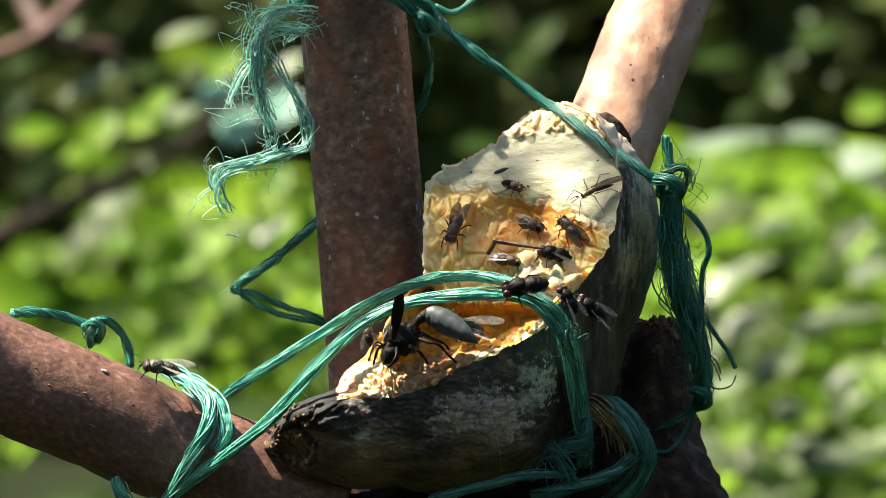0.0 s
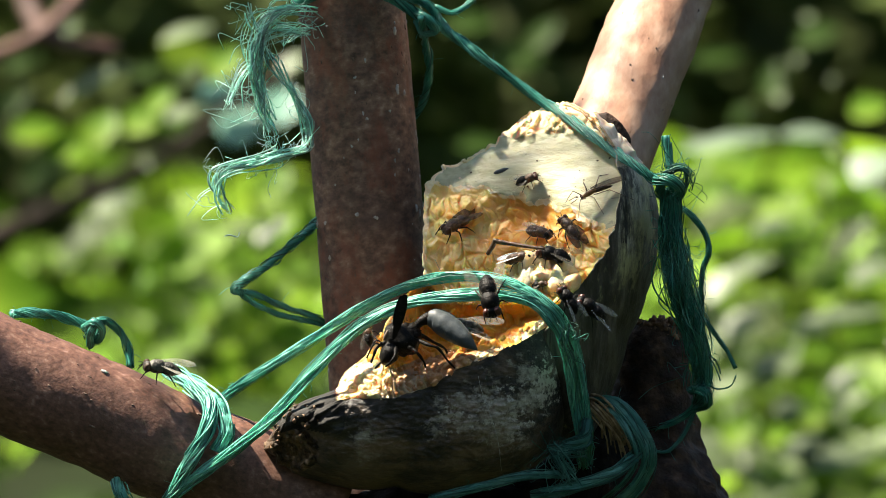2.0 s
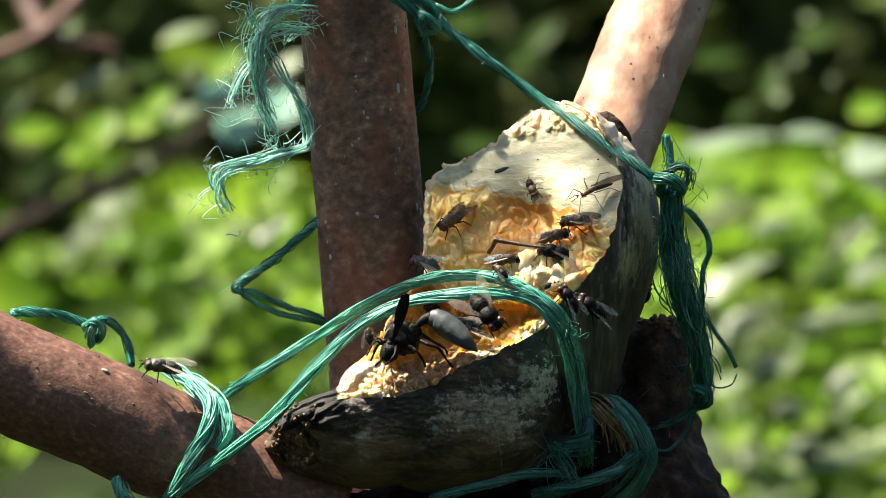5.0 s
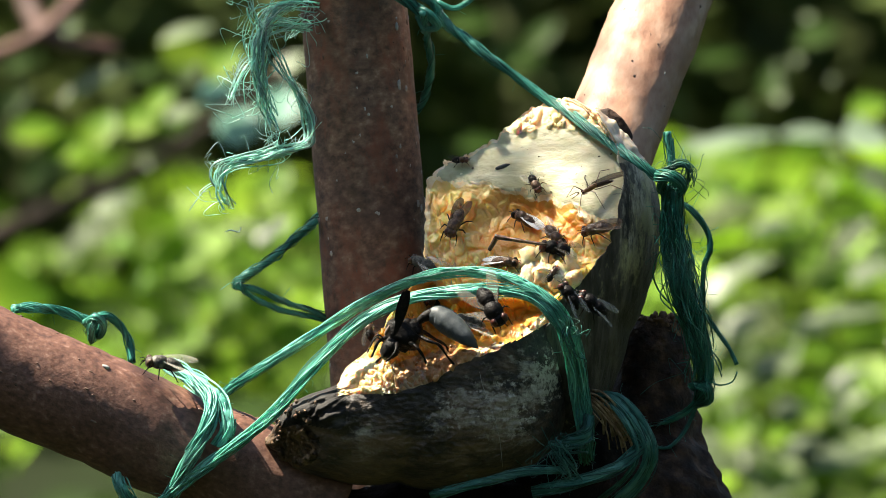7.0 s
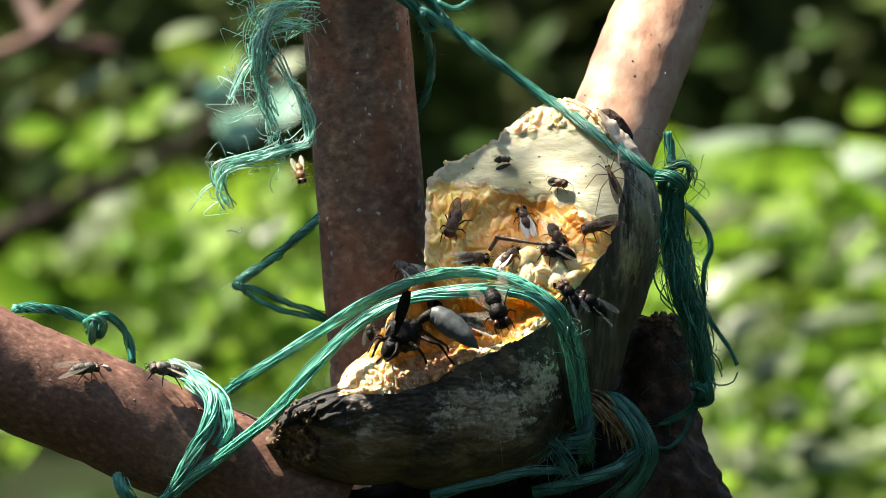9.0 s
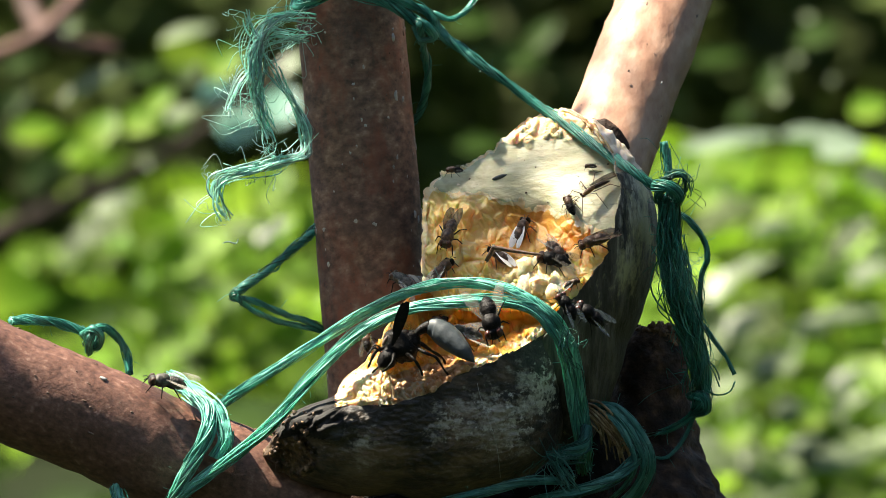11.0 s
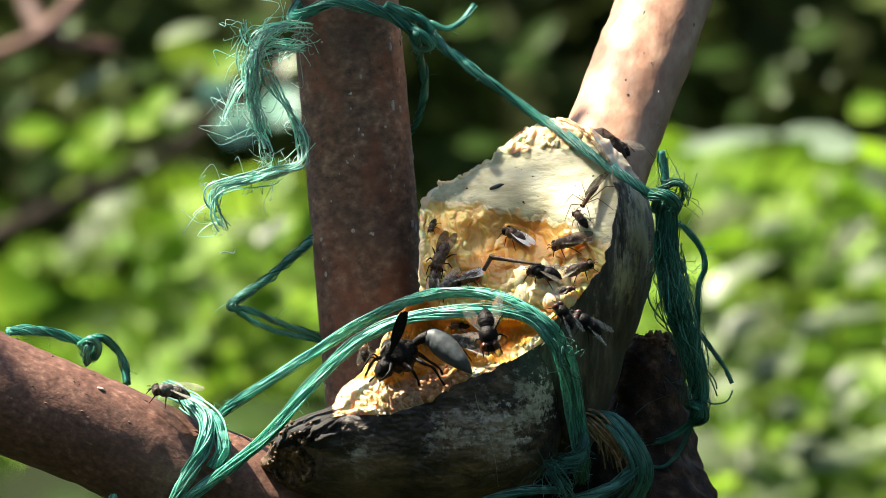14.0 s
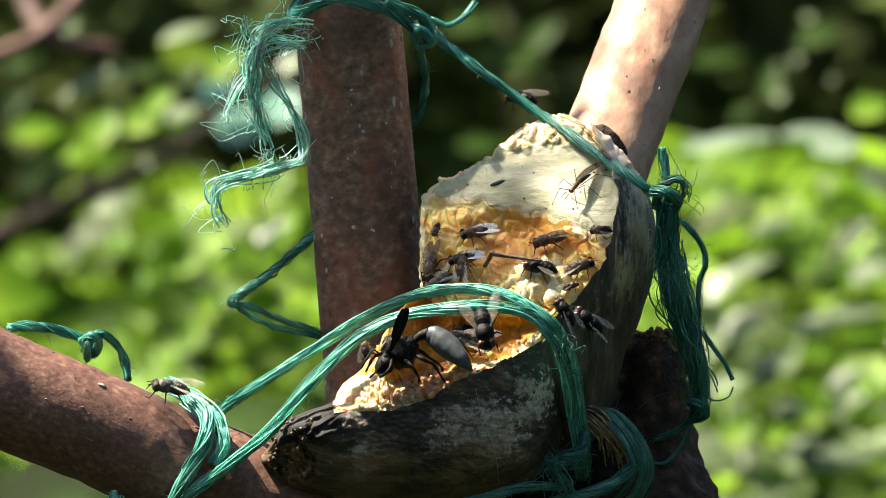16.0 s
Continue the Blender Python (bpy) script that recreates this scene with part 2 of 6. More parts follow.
# Pale leaf with the sun's glare put into its colour.
LEAF_GLARE = mat("pale_glare_leaf", [(0.3, (0.11, 0.155, 0.072)), (0.5, (0.17, 0.22, 0.115)), (0.7, (0.24, 0.29, 0.17))], scale=25, rough=0.42, bump=0.1,
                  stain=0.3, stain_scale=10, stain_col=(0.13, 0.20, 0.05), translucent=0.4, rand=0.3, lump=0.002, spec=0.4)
LEAF_DARK = mat("deep_shade_green_leaf", [(0.3, (0.012, 0.030, 0.004)), (0.5, (0.022, 0.054, 0.007)), (0.7, (0.04, 0.082, 0.010))], scale=30, rough=0.7,
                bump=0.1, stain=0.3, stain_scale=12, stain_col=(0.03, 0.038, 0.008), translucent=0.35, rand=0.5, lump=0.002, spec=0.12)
LEAF_SHADE = mat("shaded_thicket_leaf", [(0.3, (0.036, 0.057, 0.012)), (0.5, (0.066, 0.097, 0.023)), (0.7, (0.105, 0.132, 0.041))], scale=30, rough=0.7,
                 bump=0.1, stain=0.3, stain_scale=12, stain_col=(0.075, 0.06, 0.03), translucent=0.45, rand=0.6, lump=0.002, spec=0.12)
LEAF_BLUE = mat("blue_green_leaf", [(0.3, (0.13, 0.30, 0.22)), (0.5, (0.20, 0.40, 0.31)), (0.7, (0.28, 0.50, 0.41))], scale=25, rough=0.42, bump=0.1,
                stain=0.3, stain_scale=10, stain_col=(0.10, 0.20, 0.10), translucent=0.4, rand=0.3, lump=0.002, spec=0.4)
# Another pale leaf colour that includes glare.
LEAF_PALE = mat("bright_glare_leaf", [(0.3, (0.13, 0.19, 0.12)), (0.5, (0.185, 0.25, 0.17)), (0.7, (0.25, 0.32, 0.24))], scale=25, rough=0.45, bump=0.1,
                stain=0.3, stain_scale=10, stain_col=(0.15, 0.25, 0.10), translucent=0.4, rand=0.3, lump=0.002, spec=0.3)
TRUNK = mat("grey_tree_bark", [(0.3, (0.010, 0.008, 0.006)), (0.5, (0.026, 0.020, 0.015)), (0.7, (0.055, 0.043, 0.033))], scale=25, rough=0.9, bump=0.8,
            stretch=(1, 1, 0.25), lump=0.01, spec=0.15)
TWIG = mat("red_brown_twig", [(0.3, (0.05, 0.025, 0.018)), (0.5, (0.12, 0.055, 0.04)), (0.7, (0.2, 0.11, 0.08))], scale=60, rough=0.7, bump=0.4)
# Soil colour lowered almost to black to hold the shade on the bank.
SOIL = mat("shade_dark_soil", [(0.3, (0.005, 0.006, 0.003)), (0.5, (0.009, 0.013, 0.004)), (0.7, (0.010, 0.021, 0.004))], scale=14, rough=0.95, bump=0.6,
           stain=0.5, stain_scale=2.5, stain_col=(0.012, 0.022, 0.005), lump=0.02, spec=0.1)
CHITIN = mat("black_chitin", [(0.35, (0.003, 0.003, 0.003)), (0.55, (0.006, 0.005, 0.0045)), (0.75, (0.026, 0.020, 0.015))], scale=1300, rough=0.48, bump=0.8,
             stain=0.4, stain_scale=500, stain_col=(0.016, 0.011, 0.008), lump=0.0002, spec=0.14)
CHITIN_GREY = mat("bloomed_grey_chitin", [(0.3, (0.036, 0.044, 0.048)), (0.5, (0.056, 0.067, 0.072)), (0.7, (0.085, 0.098, 0.10))], scale=1200, rough=0.5, bump=0.25,
                  stain=0.3, stain_scale=300, stain_col=(0.018, 0.020, 0.020), lump=0.00008, rough_var=0.1, spec=0.35)
CHITIN_BROWN = mat("brown_chitin", [(0.33, (0.022, 0.010, 0.005)), (0.52, (0.085, 0.040, 0.018)), (0.7, (0.21, 0.11, 0.05))], scale=1300, rough=0.4, bump=0.9,
                   stain=0.6, stain_scale=600, stain_col=(0.016, 0.010, 0.007), lump=0.0002, spec=0.5)
CHITIN_DUST = mat("dusty_grey_chitin", [(0.35, (0.022, 0.020, 0.017)), (0.52, (0.09, 0.082, 0.066)), (0.7, (0.24, 0.22, 0.18))], scale=900, rough=0.55, bump=1.0,
                  stain=0.7, stain_scale=450, stain_col=(0.018, 0.015, 0.012), lump=0.00025, spec=0.4)
CHITIN_AMBER = mat("amber_chitin", [(0.3, (0.12, 0.05, 0.015)), (0.5, (0.22, 0.10, 0.03)), (0.7, (0.32, 0.17, 0.06))], scale=1500, rough=0.4, bump=0.3,
                   stain=0.5, stain_scale=700, stain_col=(0.03, 0.015, 0.008), lump=0.0001)
EYE_RED = mat("dark_red_eye", [(0.3, (0.04, 0.010, 0.006)), (0.7, (0.10, 0.028, 0.016))], scale=4000, rough=0.3, bump=0.3, lump=0.00005)


def wing_mat(name, tint, cover, rough=0.3):
    """A thin membrane with darker veins that lets most light through."""
    m = mat(name, [(0.35, tuple(c * 0.5 for c in tint)), (0.5, tint), (0.65, tuple(min(1, c * 1.25) for c in tint))], scale=900, rough=rough, bump=0.2,
            stretch=(0.25, 1, 1), lump=0.00005, spec=0.12)
    n, ln = m.node_tree.nodes, m.node_tree.links
    tr, ms = n.new("ShaderNodeBsdfTransparent"), n.new("ShaderNodeMixShader")
    ms.inputs[0].default_value = cover
    ln.new(tr.outputs[0], ms.inputs[1])
    ln.new(n["Principled BSDF"].outputs[0], ms.inputs[2])
    ln.new(ms.outputs[0], n["Material Output"].inputs["Surface"])
    return m


WING_CLEAR = wing_mat("clear_wing", (0.22, 0.20, 0.17), 0.28)
WING_PALE = wing_mat("pale_wing", (0.62, 0.58, 0.50), 0.36, rough=0.22)
WING_WHITE = wing_mat("silvery_folded_wing", (0.85, 0.83, 0.78), 0.88, rough=0.2)
WING_SMOKY = wing_mat("smoky_wing", (0.06, 0.04, 0.025), 0.8)


# ---- building helpers ----
HOME = {}          # things that hang on the perch, with their place in it
SWAYING = []


def link(name, bm, material, smooth=True):
    me = bpy.data.meshes.new(name)
    bm.normal_update()
    bm.to_mesh(me)
    bm.free()
    if smooth:
        me.shade_smooth()
    me.materials.append(material)
    return new(name, me)


def part(name, bm, material, parent, label="", smooth=True):
    """One mesh object under a thing or a part."""
    ob = link(name, bm, material, smooth)
    ob.parent = parent
    if label:
        tagged(ob, label)
    return ob


def hang(ob, x, y, z, turn=None):
    """Place a thing in perch millimetres and let it sway with the perch."""
    m = Matrix.Translation(CENTRE + Vector((x, y, z)) * MM)
    ob.matrix_world = m @ turn.to_4x4() if turn else m
    HOME[ob] = ob.matrix_world.copy()
    SWAYING.append(ob)
    return ob


def glide(pts, n):
    """n points along a smooth curve through pts."""
    p = [Vector(a) for a in pts]
    p = [2 * p[0] - p[1]] + p + [2 * p[-1] - p[-2]]
    out = []
    for k in range(n):
        u = k / (n - 1) * (len(p) - 3)
        i = min(int(u), len(p) - 4)
        t = u - i
        a, b, c, d = p[i:i + 4]
        out.append(0.5 * (2 * b + (c - a) * t + (2 * a - 5 * b + 4 * c - d) * t * t + (3 * b - a - 3 * c + d) * t ** 3))
    return out


def frames_along(path):
    """A tangent and two sideways directions at each point of a path, carried without twist."""
    out, side = [], None
    for i in range(len(path)):
        t = (path[min(i + 1, len(path) - 1)] - path[max(i - 1, 0)])
        t = t.normalized() if t.length > 1e-9 else Vector((0, 0, 1))
        if side is None:
            side = t.orthogonal().normalized()
        side = (side - t * side.dot(t)).normalized()
        out.append((t, side, t.cross(side)))
    return out


def tube(bm, path, radius, sides=8, flat=1.0, cap=True, rough=0.0, seed=0.0, rough_scale=0.3):
    """A round or flattened rod along path (radius: a number or a function of 0..1)."""
    fr = frames_along(path)
    rings = []
    n = len(path)
    for i, (p, (t, a, b)) in enumerate(zip(path, fr)):
        r = radius(i / (n - 1)) if callable(radius) else radius
        ring = []
        for k in range(sides):
            w = 2 * math.pi * k / sides
            q = a * math.cos(w) + b * math.sin(w) * flat
            rr = r
            if rough:
                rr *= 1 + rough * noise.noise((p + q * r) * rough_scale + Vector((seed, seed, seed)))
            ring.append(bm.verts.new((p + q * rr) * MM))
        rings.append(ring)
    for r0, r1 in zip(rings, rings[1:]):
        for k in range(sides):
            bm.faces.new((r0[k], r0[(k + 1) % sides], r1[(k + 1) % sides], r1[k]))
    if cap:
        bm.faces.new(rings[0][::-1])
        bm.faces.new(rings[-1])
    return rings


def blob(bm, c, r, turn=None, u=10, v=8, lump=0.0, seed=0.0):
    """An ellipsoid of radii r at c, with an uneven skin."""
    c, r = Vector(c), Vector(r)
    ring = []
    for i in range(1, v):
        th = math.pi * i / v
        row = []
        for k in range(u):
            ph = 2 * math.pi * k / u
            d = Vector((math.sin(th) * math.cos(ph), math.sin(th) * math.sin(ph), math.cos(th)))
            q = Vector((d.x * r.x, d.y * r.y, d.z * r.z))
            if lump:
                q *= 1 + lump * noise.noise(d * 2.3 + Vector((seed, 0, seed)))
            if turn:
                q = turn @ q
            row.append(bm.verts.new((c + q) * MM))
        ring.append(row)
    top, bot = Vector((0, 0, r.z)), Vector((0, 0, -r.z))
    if turn:
        top, bot = turn @ top, turn @ bot
    a, b = bm.verts.new((c + top) * MM), bm.verts.new((c + bot) * MM)
    for k in range(u):
        bm.faces.new((a, ring[0][k], ring[0][(k + 1) % u]))
        bm.faces.new((b, ring[-1][(k + 1) % u], ring[-1][k]))
    for r0, r1 in zip(ring, ring[1:]):
        for k in range(u):
            bm.faces.new((r0[k], r1[k], r1[(k + 1) % u], r0[(k + 1) % u]))


# ---- ground and undergrowth ----
def bank(y):
    """The height of the ground, which climbs behind the perch."""
    return 1.02 * smoothstep(0.5, 1.5, y) + 0.10 * max(0.0, y - 1.5) + 0.06 * max(0.0, y - 6)


def smoothstep(a, b, v):
    t = min(1.0, max(0.0, (v - a) / (b - a)))
    return t * t * (3 - 2 * t)


bm = bmesh.new()
xs = [-60 + 4 * i for i in range(31)]
ys = [-40 + 4 * j for j in range(9)] + [-3 + 0.25 * j for j in range(37)] + [7 + 3 * j for j in range(30)]
gv = [[bm.verts.new((x, y, bank(y) + 0.03 * noise.noise(Vector((x * 0.7, y * 0.9, 0))))) for y in ys] for x in xs]
for i in range(len(xs) - 1):
    for j in range(len(ys) - 1):
        bm.faces.new((gv[i][j], gv[i + 1][j], gv[i + 1][j + 1], gv[i][j + 1]))
ground = tagged(link("ground", bm, SOIL), "forest soil coloured dark green for shade, rising to a bank", "ground", kind="structure")


def leaf_into(verts, faces, p, along, up, length, width, curl):
    """A pointed leaf blade with a fold along its rib and a drooping tip."""
    along = along.normalized()
    side = along.cross(up)
    side = side.normalized() if side.length > 1e-6 else along.orthogonal().normalized()
    nrm = side.cross(along)
    base = len(verts)
    prof = ((0.0, 0.06), (0.22, 0.75), (0.5, 1.0), (0.78, 0.62), (1.0, 0.03))
    for u, w in prof:
        c = p + along * (length * u) - nrm * (curl * length * u * u)
        verts.append(c - side * (width * 0.5 * w) + nrm * (width * 0.12 * w))
        verts.append(c)
        verts.append(c + side * (width * 0.5 * w) + nrm * (width * 0.12 * w))
    for k in range(4):
        a = base + 3 * k
        faces.append((a, a + 1, a + 4, a + 3))
        faces.append((a + 1, a + 2, a + 5, a + 4))


def leaf_mesh(name, material, leaves):
    """leaves: (place, along, up, length, width, curl)."""
    verts, faces = [], []
    for lf in leaves:
        leaf_into(verts, faces, *lf)
    me = bpy.data.meshes.new(name)
    me.from_pydata([tuple(v) for v in verts], [], faces)
    me.shade_smooth()
    me.materials.append(material)
    return new(name, me)


def scatter(places, rng, size, face=(0, -0.25, 1.0), spread=0.5, aspect=0.5, droop=0.3):
    out = []
    for p in places:
        az = rng.uniform(0, 2 * math.pi)
        up = Vector((face[0] + rng.gauss(0, spread), face[1] + rng.gauss(0, spread), face[2] + rng.gauss(0, spread * 0.5))).normalized()
        along = Vector((math.cos(az), math.sin(az) * 0.6, rng.uniform(-0.8, 0.4)))
        along = along - up * along.dot(up)
        ln = size * rng.uniform(0.6, 1.4)
        out.append((Vector(p), along, up, ln, ln * aspect * rng.uniform(0.8, 1.25), rng.uniform(0, droop)))
    return out


def field(rng, n, x0, x1, z0, z1, y0, y1, keep):
    """Random places in a slab behind the perch; x and z in millimetres at the perch, opening out with distance from the eye."""
    out = []
    while len(out) < n:
        x, z, y = rng.uniform(x0, x1), rng.uniform(z0, z1), rng.uniform(y0, y1)
        if rng.random() > keep(x, z):
            continue
        k = 1 + y / 2.5
        out.append(CENTRE + Vector((x * MM * k, y, z * MM * k)))
    return out


rng = random.Random(4)


def lush(x, z):
    """How densely the sunlit herbs stand: thick low on the bank, in clumps, thin towards the shade above."""
    v = noise.noise(Vector((x * 0.11, z * 0.13, 3.1))) * 2.8
    if x < -5:
        d = 0.38 * smoothstep(15, 1, z) + 0.004
        d += 0.55 * math.exp(-((x + 28) / 14) ** 2 - ((z + 6) / 12) ** 2)
        d *= 1 - smoothstep(-25, -32, z)
        d *= 1 - 0.75 * smoothstep(-52, -60, x) * smoothstep(-6, 0, z)
        d *= 1 - 0.8 * smoothstep(3.5, 0.0, abs(z - 17 - 0.33 * (x + 50)))
    elif x < 38:
        d = 0.35 * smoothstep(7, -8, z)
    else:
        d = 0.003 + 0.9 * smoothstep(21, 11, z)
    return min(1.0, max(0.0, d * (1 + v)))


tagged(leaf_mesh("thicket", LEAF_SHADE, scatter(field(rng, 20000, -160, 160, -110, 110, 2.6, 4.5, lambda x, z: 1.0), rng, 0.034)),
       "dense thicket coloured dark green for shade", "thicket", kind="stuff")
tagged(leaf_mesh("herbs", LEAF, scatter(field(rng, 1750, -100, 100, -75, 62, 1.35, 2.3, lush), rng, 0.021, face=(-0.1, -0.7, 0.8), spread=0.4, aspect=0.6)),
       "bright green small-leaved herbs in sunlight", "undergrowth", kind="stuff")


tagged(leaf_mesh("pale_herbs", LEAF_GLARE, scatter(field(rng, 200, 38, 100, -75, 12, 1.3, 1.9, lambda x, z: min(1.0, max(0.1, (0.35 + 0.35 * smoothstep(-5, -20, z)) * (1 + 2.4 * noise.noise(Vector((x * 0.12, z * 0.14, 8.0))))))), rng, 0.017, face=(-0.1, -0.5, 0.9), spread=0.4, aspect=0.6)),
       "pale herbs coloured bright for sun glare", "undergrowth", kind="stuff")
# Dark leaf colour stands in for the shade low on the bank.
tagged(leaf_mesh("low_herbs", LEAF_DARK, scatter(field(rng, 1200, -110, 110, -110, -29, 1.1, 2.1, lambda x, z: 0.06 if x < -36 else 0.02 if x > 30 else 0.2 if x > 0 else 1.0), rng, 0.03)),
       "low herbs coloured deep green for shade at the foot of the bank", "undergrowth", kind="stuff")


def broad_leaf(x, z, y, turn, length, width, material, label, tip=-0.15, face=(-0.1, -0.75, 0.7)):
    """One larger leaf of the undergrowth, on its stalk."""
    k = 1 + y / 2.5
    p = CENTRE + Vector((x * MM * k, y, z * MM * k))
    along = Vector((math.cos(radians(turn)), 0.15, math.sin(radians(turn))))
    up = Vector(face)
    along = along - up.normalized() * along.dot(up.normalized()) * 0.6
    ob = tagged(new("broad_leaf"), label, "leaf", group="broad leaves of the undergrowth")
    ob.location = p
    ln, wd = length * MM * k, width * MM * k
    blade = leaf_mesh("blade", material, [(-along.normalized() * ln * 0.5, along, up, ln, wd, 0.12)])
    blade.parent = ob
    bm = bmesh.new()
    foot = Vector((0.03, 0.7, bank(y + 0.7) - p.z))
    start = -along.normalized() * ln * 0.5
    tube(bm, [v / MM for v in glide([start, start * 1.1 + Vector((0, 0.12, -0.02)), foot * 0.6, foot], 14)], 0.4, sides=6)
    part("stalk", bm, LEAF_MID, ob)
    return ob


PALE, BRIGHT, DIM = "pale leaf coloured bright for caught light", "bright yellow-green leaf in sunlight", "green leaf coloured dim for half shade"
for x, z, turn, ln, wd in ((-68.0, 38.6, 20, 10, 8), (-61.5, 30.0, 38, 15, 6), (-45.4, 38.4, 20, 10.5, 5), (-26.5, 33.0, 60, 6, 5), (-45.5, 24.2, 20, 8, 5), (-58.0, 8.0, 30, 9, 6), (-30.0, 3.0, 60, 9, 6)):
    broad_leaf(x, z, 1.28, turn, ln, wd, LEAF_GLARE, PALE, face=(-0.35, -0.5, 0.8))
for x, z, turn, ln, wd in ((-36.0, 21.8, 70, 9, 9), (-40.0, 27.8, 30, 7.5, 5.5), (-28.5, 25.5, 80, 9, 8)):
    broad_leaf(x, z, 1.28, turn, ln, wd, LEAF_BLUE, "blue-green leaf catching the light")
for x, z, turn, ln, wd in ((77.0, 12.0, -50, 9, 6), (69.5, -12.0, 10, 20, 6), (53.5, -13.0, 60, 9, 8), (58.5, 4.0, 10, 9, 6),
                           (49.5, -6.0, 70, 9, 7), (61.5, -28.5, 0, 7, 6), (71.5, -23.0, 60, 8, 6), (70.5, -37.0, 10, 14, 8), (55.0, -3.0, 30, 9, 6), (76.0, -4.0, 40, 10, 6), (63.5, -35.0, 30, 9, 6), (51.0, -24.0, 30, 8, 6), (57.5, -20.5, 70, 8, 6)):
    broad_leaf(x, z, 1.28, turn, ln, wd, LEAF_GLARE, PALE, face=(-0.35, -0.5, 0.8))
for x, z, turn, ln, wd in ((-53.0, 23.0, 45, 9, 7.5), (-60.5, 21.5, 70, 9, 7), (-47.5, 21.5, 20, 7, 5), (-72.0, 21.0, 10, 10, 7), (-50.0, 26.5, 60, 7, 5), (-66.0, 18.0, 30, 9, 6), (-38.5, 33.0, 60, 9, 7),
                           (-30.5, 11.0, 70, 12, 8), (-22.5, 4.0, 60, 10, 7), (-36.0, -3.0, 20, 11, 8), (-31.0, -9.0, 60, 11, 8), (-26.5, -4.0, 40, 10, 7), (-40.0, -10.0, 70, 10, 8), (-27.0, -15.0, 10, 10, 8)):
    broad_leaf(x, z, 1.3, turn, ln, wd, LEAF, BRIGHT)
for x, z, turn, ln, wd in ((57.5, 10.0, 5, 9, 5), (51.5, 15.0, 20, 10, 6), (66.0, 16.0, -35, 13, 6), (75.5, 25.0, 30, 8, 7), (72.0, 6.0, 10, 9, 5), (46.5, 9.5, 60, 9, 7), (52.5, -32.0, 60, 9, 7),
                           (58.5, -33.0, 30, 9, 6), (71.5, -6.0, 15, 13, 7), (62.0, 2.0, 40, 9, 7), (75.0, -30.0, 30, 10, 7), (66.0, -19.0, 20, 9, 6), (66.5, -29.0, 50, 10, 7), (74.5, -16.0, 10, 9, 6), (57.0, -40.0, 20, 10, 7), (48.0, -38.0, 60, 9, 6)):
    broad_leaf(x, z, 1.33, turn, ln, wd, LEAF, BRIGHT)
# Dimmer leaf colour carries the half shade.
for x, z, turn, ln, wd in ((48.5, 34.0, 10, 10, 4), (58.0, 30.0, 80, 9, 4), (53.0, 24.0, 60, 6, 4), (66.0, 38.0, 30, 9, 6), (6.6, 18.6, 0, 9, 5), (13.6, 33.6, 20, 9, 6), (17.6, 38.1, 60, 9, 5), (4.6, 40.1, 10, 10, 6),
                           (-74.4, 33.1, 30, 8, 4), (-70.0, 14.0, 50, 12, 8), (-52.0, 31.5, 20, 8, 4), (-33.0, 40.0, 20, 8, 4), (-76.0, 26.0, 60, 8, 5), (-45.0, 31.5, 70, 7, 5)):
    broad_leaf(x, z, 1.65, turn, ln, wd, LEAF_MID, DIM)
# Small pale blades drawn as glints of sunlight.
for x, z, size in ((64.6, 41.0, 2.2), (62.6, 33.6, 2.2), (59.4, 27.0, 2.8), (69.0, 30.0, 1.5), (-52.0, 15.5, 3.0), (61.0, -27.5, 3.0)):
    broad_leaf(x, z, 1.45, 40, size, size, LEAF_GLARE, "small leaf coloured pale as a sun glint")

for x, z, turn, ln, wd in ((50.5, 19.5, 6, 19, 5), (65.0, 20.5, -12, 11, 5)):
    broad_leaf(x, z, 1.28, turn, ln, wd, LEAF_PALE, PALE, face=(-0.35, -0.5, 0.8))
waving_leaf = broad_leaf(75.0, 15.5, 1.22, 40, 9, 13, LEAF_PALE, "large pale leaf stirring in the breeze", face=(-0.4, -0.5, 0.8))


def branch(pts, r, material, label, name="fallen_branch"):
    bm = bmesh.new()
    tube(bm, glide(pts, 40), lambda t: r * (1.1 - 0.4 * t), sides=10, rough=0.2, seed=2.0, rough_scale=0.02)
    ob = link(name, bm, material)
    ob.location = CENTRE
    return tagged(ob, label, "branch", group="thin branches of the undergrowth")


branch([(-170.0, 1750.0, -12.0), (-132.0, 1700.0, 4.0), (-98.0, 1680.0, 19.0), (-67.0, 1680.0, 37.0), (-52.0, 1700.0, 49.0), (-17.0, 1800.0, 70.0)], 3.6, TRUNK, "dark thin branch crossing the undergrowth")
branch([(-140.0, 1300.0, 45.0), (-119.0, 1280.0, 52.0), (-105.0, 1270.0, 59.0), (-92.0, 1300.0, 76.0)], 2.6, TWIG, "reddish thin stem among the leaves")
branch([(-112.0, 1290.0, 82.0), (-111.0, 1280.0, 66.0), (-104.0, 1270.0, 56.0), (-88.0, 1280.0, 53.0)], 3.0, TWIG, "reddish bent stem among the leaves")


